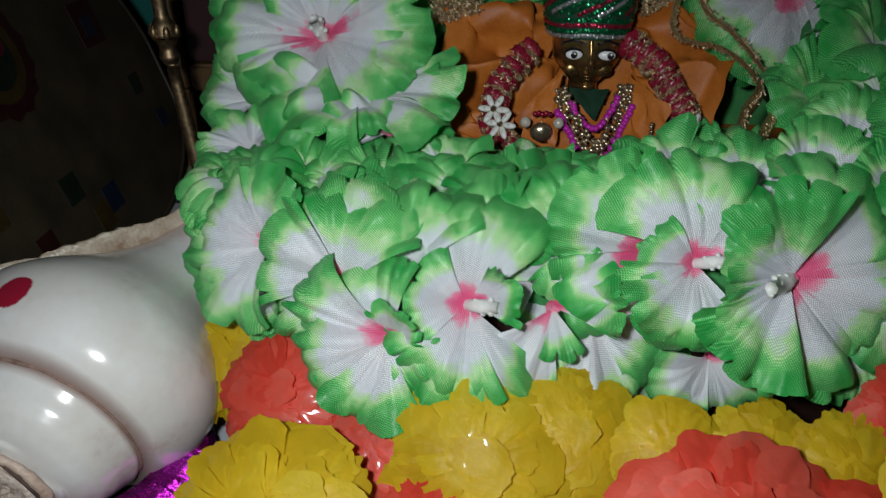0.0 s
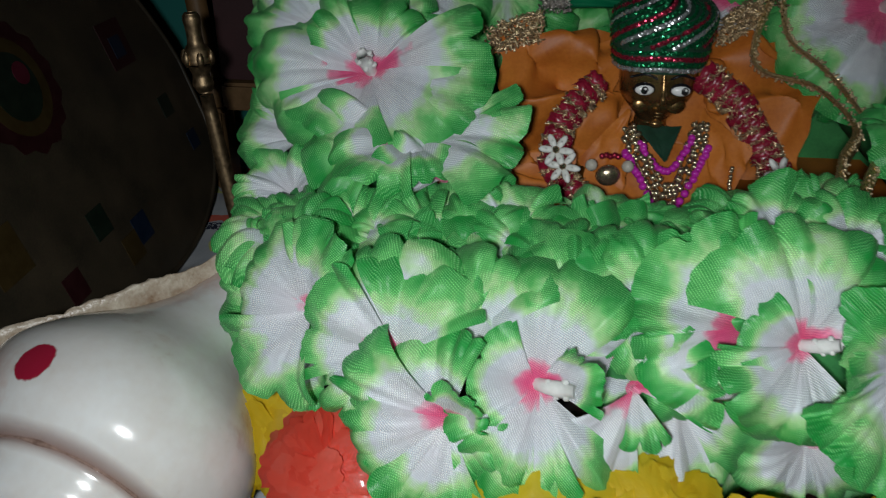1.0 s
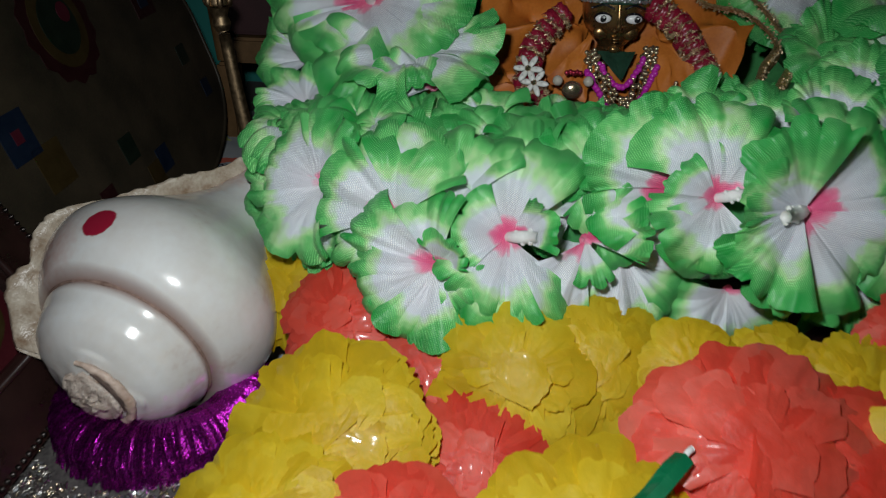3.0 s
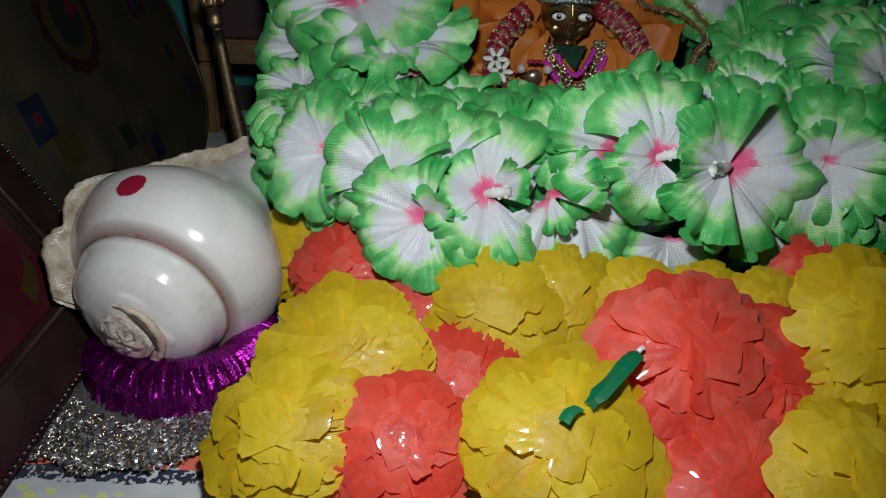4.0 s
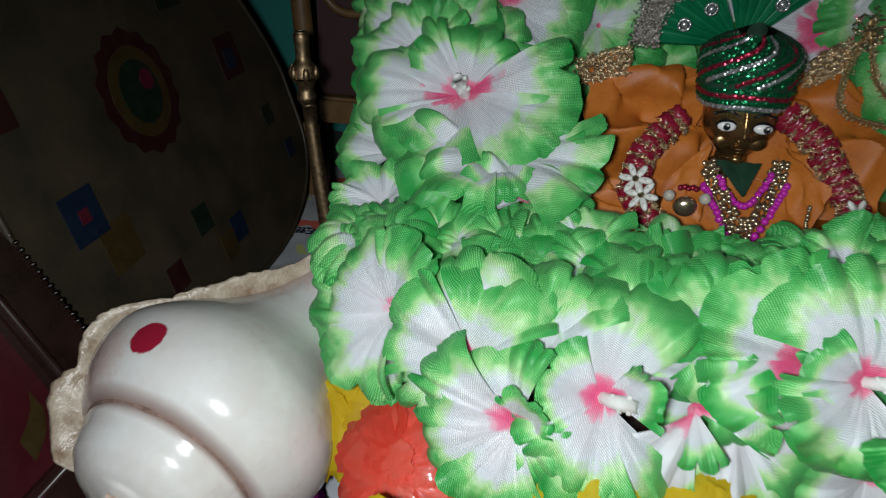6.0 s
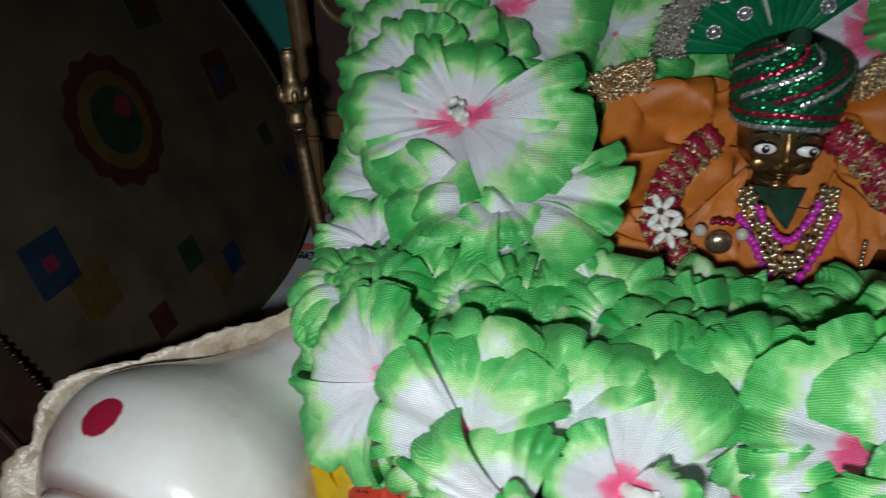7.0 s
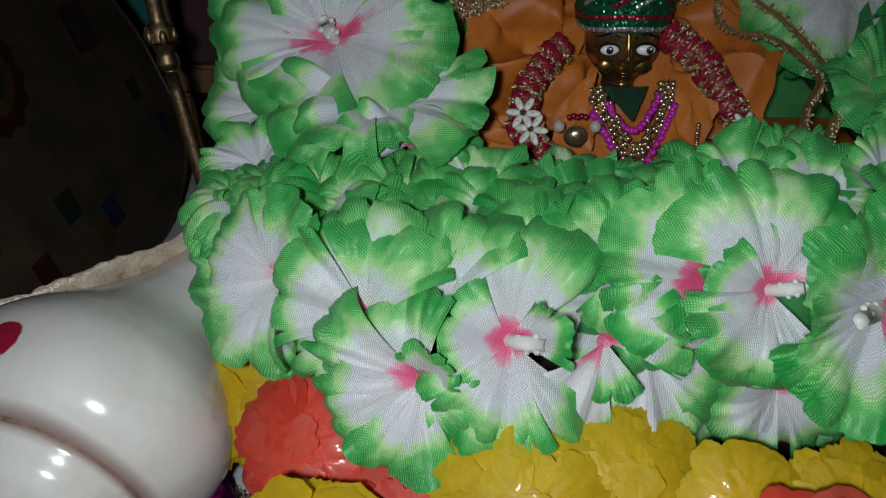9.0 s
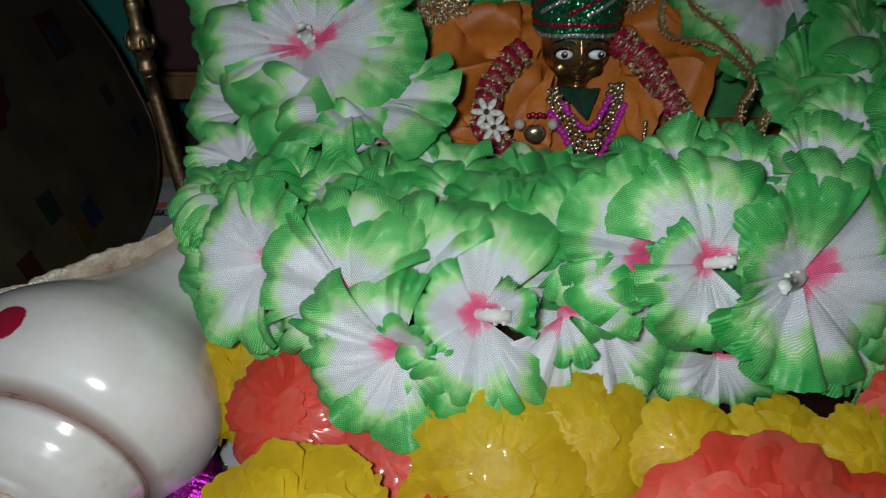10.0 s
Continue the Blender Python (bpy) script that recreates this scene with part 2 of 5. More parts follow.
def facing(x, y, z, yaw, el, spin=0.0):
    """A pose whose z axis points yaw degrees to the right of the viewer and el degrees up."""
    a, e = radians(yaw), radians(el)
    nrm = Vector((math.sin(a) * math.cos(e), -math.cos(a) * math.cos(e), math.sin(e)))
    right = Vector((math.cos(a), math.sin(a), 0))
    up = nrm.cross(right)
    m = Matrix((right, up, nrm)).transposed().to_4x4()
    return Matrix.Translation((x, y, z)) @ m @ pose(0, 0, 0, 0, 0, spin)


# ---- setting ----
def slab(name, lo, hi, mat, label, category):
    ob = box_part(name, lo, hi, mat, None, 0.0)
    return tagged(ob, label, category, "", "structure")


def make_cloth_material():
    m = Mat("printed_cotton_cloth", 0.85)
    obj = m.coord()
    sep = m.n("ShaderNodeSeparateXYZ")
    m.set(sep.inputs[0], obj)
    waver = m.math("MULTIPLY_ADD", m.noise(60, 2, obj), 0.008, -0.004)
    band = m.math("FRACT", m.math("DIVIDE", m.math("ADD", m.math("ADD", sep.outputs[1], waver), -0.125), 0.11))

    def between(lo, hi):
        return m.math("MULTIPLY", m.math("GREATER_THAN", band, lo), m.math("LESS_THAN", band, hi))

    long_way = m.n("ShaderNodeCombineXYZ")
    m.set(long_way.inputs[0], m.math("MULTIPLY_ADD", sep.outputs[1], 0.5, sep.outputs[0]))
    m.set(long_way.inputs[1], m.math("MULTIPLY", sep.outputs[1], 0.35))
    cell = m.n("ShaderNodeTexVoronoi")
    m.set(cell.inputs["Vector"], long_way.outputs[0])
    cell.inputs["Scale"].default_value = 75
    wash = m.noise(35, 2, obj)
    ground = m.ramp(wash, [(0.3, (0.40, 0.43, 0.47)), (0.7, (0.54, 0.56, 0.57))])
    c = m.mix(m.math("MULTIPLY", between(0.0, 0.29), m.math("LESS_THAN", cell.outputs["Distance"], 0.36)), ground, (0.56, 0.60, 0.22))
    c = m.mix(m.math("MULTIPLY", between(0.34, 0.44), m.math("GREATER_THAN", m.noise(260, 2, obj), 0.44)), c, (0.018, 0.022, 0.05))
    c = m.mix(m.math("MULTIPLY", between(0.44, 0.58), m.math("GREATER_THAN", m.noise(40, 1, obj), 0.42)), c, (0.68, 0.14, 0.09))
    m.colour(c)
    threads = m.noise(1500, 2, obj)
    m.bump(threads, 0.4, 0.0006)
    return m.m


CLOTH = make_cloth_material()
slab("floor", (-0.518, -1.6, -0.06), (1.0, 0.9, -0.004), PLASTER, "grey plaster shelf floor under the printed cloth", "floor")
s = Soup()
s.grid([[(-0.51 + 1.3 * i / 90, -0.25 + 1.02 * j / 70, 0.0022 * noise.noise((i * 0.22, j * 0.22, 3)) + 0.0005) for j in range(71)] for i in range(91)])
tagged(put("floor_cloth", s.mesh("floor_cloth", CLOTH)), "printed cotton cloth with dark bands spread on the shelf", "cloth", "", "structure")
slab("wall_back", (-0.6, 0.9, -0.06), (1.0, 0.98, 1.6), TEAL, "turquoise painted wall behind the throne", "wall")
slab("wall_left", (-0.60, -1.6, -0.06), (-0.52, 0.898, 1.6), WOOD, "dark wooden panelling on the side wall", "wall")
slab("wall_right", (1.0, -1.6, -0.06), (1.08, 0.98, 1.6), TEAL, "turquoise painted side wall", "wall")
slab("wall_front", (-0.60, -1.68, -0.06), (1.08, -1.6, 1.6), TEAL, "turquoise painted wall behind the camera", "wall")
slab("ceiling", (-0.60, -1.68, 1.6), (1.08, 0.98, 1.66), PLASTER, "grey plaster ceiling", "ceiling")

# ---- flower throne ----
throne = thing("flower_throne", "small throne covered all over with green and white cloth flowers", "throne", (0.07, 0.42, 0))
THR = Matrix.Translation((-0.07, -0.42, 0))


def throne_part(name, me, label=""):
    return put(name, me, throne, THR, label)


s = Soup()
s.tube(spline([(-0.085, 0.38, 0.10), (-0.065, 0.345, 0.105), (0.02, 0.33, 0.108), (0.15, 0.325, 0.112), (0.215, 0.34, 0.115)], 30), [0.015, 0.025] + [0.032] * 26 + [0.025, 0.015], 14)
throne_part("front_roll", s.mesh("front_roll", LEAF_BASE))
s = Soup()
s.tube(spline([(-0.10, 0.37, 0.11), (-0.09, 0.43, 0.14), (-0.085, 0.52, 0.18)], 20), 0.026, 12)
throne_part("arm", s.mesh("arm", LEAF_BASE))
s = Soup()
s.tube(spline([(0.225, 0.33, 0.125), (0.235, 0.40, 0.155), (0.225, 0.50, 0.18)], 20), 0.042, 12)
throne_part("arm", s.mesh("arm", LEAF_BASE))
s = Soup()
s.box((-0.10, 0.525, 0.02), (0.25, 0.55, 0.30), 0.006)
throne_part("backrest", s.mesh("backrest", LEAF_BASE, False))
s = Soup()
s.box((-0.10, 0.30, 0.004), (0.25, 0.56, 0.085), 0.006)
throne_part("base", s.mesh("base", WOOD, False), "dark wooden base under the flowers")
s = Soup()
s.box((-0.09, 0.33, 0.085), (0.24, 0.54, 0.115), 0.01)
throne_part("seat_cushion", s.mesh("seat_cushion", ORANGE, False), "orange silk seat cushion")


def petal_mesh(rng, R, a0, half, cup, droop, bend, ruffle, lobes, tint=0.0, lift=0.0, nu=48, nv=18):
    """One petal: a pleated fan with a lobed, curling rim and a frayed edge."""
    ph = [rng.uniform(0, 6.28) for _ in range(6)]
    u = np.linspace(-1, 1, nu + 1)[None, :]
    v = np.linspace(0, 1, nv + 1)[:, None]
    ang = a0 + half * (u + 0.10 * v * np.sin(2.1 * u + ph[5])) * (0.90 + 0.10 * v ** 0.6)
    phase = 0.5 * lobes * (u + 1 + 0.22 * np.sin(3 * u + ph[0])) + ph[1] / 6.28
    wave = np.abs(np.sin(np.pi * phase)) ** 0.5
    which = np.floor(phase).astype(int) % 12
    dome = np.sin(np.pi * phase) ** 2
    up, out, dye = (np.array([rng.uniform(-1, 1) for _ in range(12)])[which] for _ in range(3))
    up, out = up * np.abs(np.sin(np.pi * phase)) ** 0.25, out * wave
    crumple = 0
    for k in range(5):
        fu, fv, fp = rng.uniform(1.2, 4.5) * rng.choice((-1, 1)), rng.uniform(2, 6), rng.uniform(0, 6.28)
        crumple = crumple + np.sin(fu * u + fv * v + fp) / (1 + 0.25 * k)
    for k in range(3):
        fu, fv, fp = rng.uniform(6, 13) * rng.choice((-1, 1)), rng.uniform(5, 12), rng.uniform(0, 6.28)
        crumple = crumple + 0.22 * v * np.sin(fu * u + fv * v + fp + 1.5 * np.sin(2.3 * u + fp))
    fray = np.array([rng.uniform(-1, 1) for _ in range(nu + 1)])[None, :]
    crease = sum(np.abs(np.sin(np.pi * (q * u + rng.uniform(0, 1)) / 2)) ** 0.6 * h for q, h in ((2.1, 1.0), (4.3, 0.5)))
    slit = 1 - np.exp(-(np.sin(np.pi * phase) / 0.10) ** 2)
    lob = 1 + 0.03 - 0.08 * np.abs(u) ** 2.8 + v ** 3 * (0.06 * (wave - 0.8) + 0.03 * out) + v ** 6 * 0.12 * (slit - 1) + 0.008 * v ** 9 * fray + 0.02 * v ** 3 * np.sin(3.3 * u + ph[2])
    r = R * (0.035 + 0.965 * v * lob) + 0 * u
    z = R * (cup * (1 - (1 - v) ** 1.9) - droop * v ** 3.2 + lift * v ** 0.7) + 0 * u
    side = rng.choice((-1, 1)) * rng.uniform(0.03, 0.12)
    z = z + R * ruffle * (0.06 * v ** 2.5 * (wave - 0.6) + 0.062 * up * v ** 3 + 0.05 * (dome - 0.5) * v ** 2.2 + 0.012 * v ** 1.3 * (crease - 1.0) + 0.075 * v ** 1.6 * np.sin(2.0 * np.pi * u + ph[3]) + 0.032 * v * crumple + v ** 4 * (0.010 * np.sin(9 * np.pi * u + 3 * np.sin(2 * u + ph[4])) + 0.004 * np.sin(17 * np.pi * u + 2 * np.sin(3 * u + ph[1])))
                          + v * (1 - 0.7 * v) * 0.007 * np.sin(8.0 * np.pi * u + ph[2])) + side * R * u * v
    curl = (rng.uniform(-0.24, 0.04) + 0.07 * out) * v ** 7 * R
    z = z + curl * (0.3 + wave)
    r = r - 0.22 * np.abs(curl)
    b = bend * v ** 1.2
    r, z = r * np.cos(b) - z * np.sin(b), r * np.sin(b) + z * np.cos(b)
    P = np.stack([r * np.cos(ang), r * np.sin(ang), z], -1).reshape(-1, 3)
    uv = np.stack([(u + 1) / 2 + 0 * v, tint + (1 - tint) * v + (0.06 * (wave - 0.6) + 0.15 * dye) * v ** 3], -1).reshape(-1, 2)
    n = nu + 1
    faces = [(j * n + i, j * n + i + 1, (j + 1) * n + i + 1, (j + 1) * n + i) for j in range(nv) for i in range(nu)]
    return mesh_of("petal", P, faces, PETAL, uv)


FLOWERS = [0]


def flower(x, y, z, yaw, el, R, petals=None, cup=0.30, droop=0.16, ruffle=1.0, stamen=True, lean=(0.15, 0.1), lobes=4.0, tint=0.0):
    """A cloth hibiscus; petals: (degrees round the throat, length, forward bend, half width in degrees)."""
    FLOWERS[0] += 1
    rng = random.Random(FLOWERS[0] * 17)
    s = Soup()
    s.grid([[(R * (0.001 + 0.075 * i / 3) * math.cos(6.283 * j / 12), R * (0.001 + 0.075 * i / 3) * math.sin(6.283 * j / 12), R * (-0.06 + 0.045 * i / 3)) for j in range(12)] for i in range(4)], close_v=True)
    s.f.append(tuple(range(11, -1, -1)))
    head = put("cloth_flower", s.mesh("throat", PETAL), throne, THR @ facing(x, y, z, yaw, el))
    if petals is None:
        start = rng.uniform(0, 72)
        petals = [(start + 72 * k + rng.uniform(-8, 8), rng.uniform(0.9, 1.06), rng.uniform(-0.15, 0.2), 44) for k in range(5)]
    for k, (a, size, bend, half) in enumerate(petals):
        me = petal_mesh(rng, R * size, radians(a), radians(half + 7), cup * rng.uniform(0.85, 1.15) + 0.02 * (k % 2), droop * rng.uniform(0.6, 1.4), bend, ruffle * rng.uniform(0.85, 1.3), lobes * half / 42 * rng.uniform(0.9, 1.2), tint + rng.uniform(-0.03, 0.03), 0.035 * k)
        put("petal", me, head)
    if stamen:
        s = Soup()
        L = R * 0.30
        pts = [(lean[0] * L * t * t, lean[1] * L * t * t, -0.03 * R + L * t) for t in (0, 0.25, 0.5, 0.75, 1.0)]
        s.tube(pts, [R * 0.055, R * 0.055, R * 0.06, R * 0.065, R * 0.05], 8)
        for k in range(9):
            a, h = k * 2.4, 0.55 + 0.05 * k
            c = Vector(pts[2]).lerp(Vector(pts[4]), (h - 0.5) * 2)
            s.ball(c + Vector((math.cos(a), math.sin(a), 0)) * R * 0.06, R * 0.028, 6, 4)
        put("stamen", s.mesh("stamen", STAMEN), head, None, "white stamen")
    return head


# front of the roll
flower(0.0128, 0.2730, 0.1135, -2, 30, 0.0486, [(84, 1.0, 0.0, 42), (262, 0.90, 0.0, 26), (292, 0.95, 0.0, 27), (232, 0.80, 0.05, 30), (170, 0.58, 0.25, 46), (24, 0.66, 0.75, 36)], lean=(0.9, 0.0), cup=0.22, lobes=3.2)
flower(-0.0197, 0.2640, 0.1014, -14, 22, 0.0427, [(330, 0.6, 0.1, 40), (262, 0.90, 0.0, 36), (120, 0.85, 0, 40), (172, 1.10, 0, 38), (216, 1.04, 0.0, 40), (62, 0.55, 0.6, 46)], stamen=False, cup=0.2, ruffle=0.85, tint=0.0)
flower(-0.0405, 0.2800, 0.1180, -20, 30, 0.0420, [(208, 0.92, 0.0, 36), (120, 1.10, 0.0, 44), (76, 0.95, 0, 36), (165, 0.98, 0.08, 38)], stamen=False, cup=0.22, ruffle=0.85, tint=0.05)
flower(-0.0150, 0.2860, 0.1170, -8, 34, 0.0400, [(118, 1.05, 0.05, 36), (155, 0.95, 0.0, 32), (80, 1.1, 0.0, 34), (195, 0.6, 0.2, 34)], stamen=False, cup=0.3, tint=0.12)
flower(-0.0790, 0.2980, 0.1250, -34, 26, 0.0400, [(90, 0.9, 0.1, 40), (145, 1, 0, 42), (200, 1.02, 0, 42), (255, 1, 0, 42)], stamen=False, cup=0.26, ruffle=0.9, tint=0.17)
flower(-0.1010, 0.3370, 0.1060, -50, 18, 0.0291, [(100, 0.9, 0.0, 40), (150, 1, 0, 40), (205, 1, 0, 40), (255, 0.95, 0, 40)], stamen=False, cup=0.3, tint=0.2)
flower(0.0878, 0.2830, 0.1365, 2, 30, 0.0430, [(138, 1.05, 0.05, 36), (190, 1.0, 0.0, 34), (85, 0.9, 0.05, 34)], stamen=False, cup=0.26, tint=-0.14)
flower(0.1045, 0.2720, 0.1385, 6, 28, 0.0420, [(108, 1.08, 0.05, 42), (222, 0.85, 0.05, 40), (265, 0.9, 0, 36), (165, 0.62, 0.1, 36), (55, 0.9, 0.05, 36)], cup=0.24, lean=(0.6, 0.1), tint=-0.05)
flower(0.1400, 0.2680, 0.1365, 16, 18, 0.0530, [(48, 0.95, 0, 38), (-2, 1, 0, 38), (-48, 1.0, 0.0, 38), (-92, 0.92, 0.05, 34)], cup=0.16, lean=(-1.1, 0.0), tint=-0.16)
flower(0.1400, 0.2640, 0.1375, -10, 16, 0.0390, [(112, 1.15, 0.42, 34), (150, 0.95, 0.5, 32), (192, 0.98, 0.5, 32), (236, 1.2, 0.42, 36)], cup=0.3, stamen=False, tint=0.36)
flower(0.0490, 0.2735, 0.1135, 4, 20, 0.0430, [(238, 0.98, 0.0, 28), (278, 0.55, 0.5, 26), (12, 0.85, 0.75, 24), (48, 0.75, 0.2, 34)], stamen=False, cup=0.25, tint=0.04)
flower(0.0680, 0.2820, 0.1020, 8, 14, 0.0400, [(250, 0.95, 0, 30), (292, 1, 0.05, 30), (335, 0.95, 0, 30), (20, 0.9, 0.1, 34)], stamen=False, cup=0.25, tint=0.05)
flower(0.0560, 0.2960, 0.1330, 0, 40, 0.0360, [(45, 0.9, 0.1, 40), (95, 1, 0.1, 42), (150, 0.95, 0.0, 42), (340, 0.9, 0.1, 38), (270, 0.8, 0.1, 40)], stamen=False, cup=0.34, tint=0.34)
flower(0.0260, 0.2980, 0.1290, -4, 40, 0.0330, [(60, 0.95, 0.1, 42), (115, 1, 0.1, 42), (165, 0.95, 0.0, 40)], stamen=False, cup=0.34, tint=0.34)
flower(0.0942, 0.3000, 0.0814, 20, 10, 0.0398, stamen=False, cup=0.3, tint=0.06)
flower(0.2013, 0.2810, 0.1370, -20, 14, 0.0377, [(90, 1.15, 0.1, 40), (140, 0.7, 0.4, 40), (200, 0.7, 0.4, 40), (270, 1.25, 0, 40), (310, 1, 0.1, 40), (40, 0.9, 0.3, 40)], stamen=False, cup=0.3, tint=0.12)
flower(0.2238, 0.2810, 0.1344, 18, 14, 0.0405, [(85, 1.1, 0.1, 44), (35, 1.05, 0, 44), (-12, 1, 0, 44), (-60, 1.1, 0, 44), (-100, 1.1, 0.1, 40), (160, 0.5, 0.7, 40)], stamen=False, cup=0.26, tint=0.08)
flower(0.1815, 0.2840, 0.0925, 5, 8, 0.0291, [(270, 1, 0, 46), (215, 0.9, 0, 46), (325, 1, 0, 46)], stamen=False, cup=0.26, tint=0.35)
flower(0.2095, 0.2900, 0.0938, 10, 8, 0.0300, stamen=False, cup=0.3, tint=0.3)
flower(0.2777, 0.3120, 0.0951, 20, 12, 0.0272, stamen=False, cup=0.3, tint=0.3)
flower(0.2727, 0.3080, 0.1225, 22, 16, 0.0320, stamen=False, cup=0.3, tint=0.22)
flower(0.2707, 0.3160, 0.1514, 20, 30, 0.0330, stamen=False, cup=0.3, tint=0.15)
flower(0.2392, 0.3040, 0.1703, 12, 36, 0.0446, [(95, 1.05, 0, 44), (45, 1.05, 0, 44), (145, 0.95, 0, 44), (-8, 0.95, 0, 44), (205, 0.6, 0.3, 40)], stamen=False, cup=0.3, tint=0.1)
flower(0.2181, 0.3180, 0.1778, -8, 40, 0.0383, [(95, 1.05, 0, 44), (45, 1, 0, 44), (145, 0.95, 0, 44), (-10, 0.9, 0, 40), (195, 0.9, 0, 40)], stamen=False, cup=0.35, tint=0.2)
flower(0.1614, 0.3120, 0.1600, -8, 38, 0.0267, [(95, 1.05, 0.25, 44), (45, 1, 0.2, 44), (145, 0.95, 0.2, 44)], stamen=False, cup=0.3, tint=0.03)
flower(0.1815, 0.3300, 0.1698, 0, 50, 0.0279, stamen=False, cup=0.4, tint=0.3)
flower(0.1890, 0.3020, 0.1594, 0, 35, 0.0222, stamen=False, cup=0.4, tint=0.4, ruffle=1.3)
flower(0.0515, 0.2900, 0.1165, 0, 25, 0.0292, [(20, 1, 0.2, 44), (335, 1, 0.1, 44), (80, 0.9, 0, 44), (130, 0.9, 0, 40)], stamen=False, cup=0.3, tint=0.3)
flower(0.0433, 0.2920, 0.1152, 0, 30, 0.0303, [(90, 1, 0.1, 44), (30, 1, 0.1, 44), (150, 1, 0, 44), (200, 0.8, 0, 40)], stamen=False, cup=0.3, tint=0.15)
flower(0.1227, 0.2840, 0.0841, 5, 8, 0.0331, [(270, 1, 0, 46), (215, 1, 0, 44), (325, 1, 0, 44)], stamen=False, cup=0.25, tint=0.12)
flower(-0.0828, 0.3000, 0.0981, -30, 15, 0.0226, stamen=False, cup=0.3, tint=0.2)
flower(-0.1040, 0.3360, 0.1240, -48, 30, 0.0250, stamen=False, ruffle=1.4, cup=0.36, tint=0.30)
# left arm
flower(-0.0756, 0.4520, 0.2008, -10, 30, 0.0503, [(60, 0.8, 0.1, 44), (105, 0.75, 0.1, 40), (150, 0.95, 0.05, 40), (195, 1, 0, 40)], stamen=False, cup=0.25, tint=0.06)
flower(-0.0963, 0.4320, 0.2065, -16, 28, 0.0404, [(75, 0.75, 0.1, 44), (125, 0.85, 0.1, 40), (170, 1, 0, 40), (212, 1.05, 0, 36), (40, 0.8, 0.1, 36)], stamen=False, cup=0.25, tint=0.2)
flower(-0.0711, 0.4120, 0.1931, -4, 32, 0.0584, [(65, 0.62, 0.25, 40), (115, 0.62, 0.25, 40), (158, 0.8, 0.05, 40), (196, 1, 0, 40), (250, 0.8, 0.2, 36), (-2, 1.02, 0, 30), (318, 1.0, 0, 34)], cup=0.24, lean=(-0.1, 0.2))
flower(-0.0477, 0.3840, 0.1654, 0, 62, 0.0519, [(196, 1.0, -0.05, 36), (172, 0.56, -0.1, 34), (14, 0.80, 0.05, 34), (-18, 1.02, -0.05, 34), (230, 0.82, 0.1, 42), (285, 0.62, 0.1, 40)], stamen=False, cup=0.28, tint=-0.08)
flower(-0.0970, 0.4520, 0.2098, -14, 22, 0.0475, [(70, 0.9, 0, 44), (120, 1, 0, 40), (165, 1, 0, 40), (215, 1, 0, 40), (20, 0.9, 0, 40)], stamen=False, cup=0.28, tint=0.06)
flower(-0.0604, 0.4750, 0.2323, 20, 18, 0.0504, [(250, 1, 0, 44), (300, 1.05, 0, 44), (350, 1, 0, 44), (60, 1, 0, 40), (130, 1, 0, 40)], stamen=False, cup=0.25, tint=0.06)
flower(-0.1096, 0.4800, 0.2296, -20, 15, 0.0453, stamen=False, tint=0.06)
flower(-0.1062, 0.4050, 0.1595, -30, 35, 0.0337, [(120, 1, 0, 40), (170, 1.1, 0, 40), (215, 1, 0, 40)], stamen=False, ruffle=1.4, tint=0.24)
flower(-0.1061, 0.3780, 0.1389, -25, 55, 0.0295, [(70, 0.9, 0.2, 40), (120, 1, 0.2, 40), (170, 1, 0, 40), (220, 1, 0, 40)], stamen=False, ruffle=1.3, tint=0.24)
flower(-0.0310, 0.3720, 0.1543, 5, 60, 0.0327, [(0, 1, 0, 40), (50, 1, 0.2, 40), (180, 1, 0, 40), (130, 0.9, 0.3, 40)], stamen=False, ruffle=1.3, tint=0.06)
flower(-0.0053, 0.5000, 0.2182, 20, 10, 0.0427, stamen=False, ruffle=1.4, tint=0.60)
flower(0.0228, 0.5120, 0.1857, 0, 15, 0.0372, stamen=False, ruffle=1.3, tint=0.42)
# backrest and right arm
flower(0.1950, 0.4740, 0.2200, -8, 24, 0.0640, [(85, 1, 0, 46), (150, 1, 0, 46), (210, 1, 0, 46), (275, 1, 0, 46), (340, 1, 0, 46)], cup=0.22, tint=-0.16)
flower(0.1318, 0.5050, 0.2221, -12, 12, 0.0623, [(85, 1, 0, 44), (140, 1, 0, 42), (200, 1, 0, 40), (275, 0.8, 0, 44), (20, 1, 0, 44)], stamen=False, cup=0.2, tint=-0.14)
flower(0.2344, 0.4400, 0.2125, 15, 44, 0.0415, [(100, 1, 0, 44), (150, 1.1, 0, 42), (50, 1.1, 0, 40), (210, 0.9, 0.1, 40)], stamen=False, cup=0.3, tint=0.05)
# deeper green tints on the arm stand in for the torch's fall-off
flower(0.2189, 0.4020, 0.1950, 37, 58, 0.0412, stamen=False, ruffle=1.4, cup=0.4, tint=0.62)
flower(0.1882, 0.3850, 0.1708, 18, 56, 0.0331, stamen=False, ruffle=1.4, cup=0.4, tint=0.62)
flower(0.2092, 0.3650, 0.1804, -44, 58, 0.0366, stamen=False, ruffle=1.4, cup=0.4, tint=0.62)
flower(0.2544, 0.3780, 0.2004, 25, 52, 0.0541, [(95, 1, 0, 44), (45, 1.05, 0, 44), (145, 0.95, 0, 44), (-5, 1, 0, 44), (190, 0.9, 0, 44)], stamen=False, ruffle=1.2, cup=0.35, tint=0.4)
flower(0.2680, 0.3450, 0.1838, 64, 48, 0.0414, stamen=False, ruffle=1.3, cup=0.35, tint=0.45)
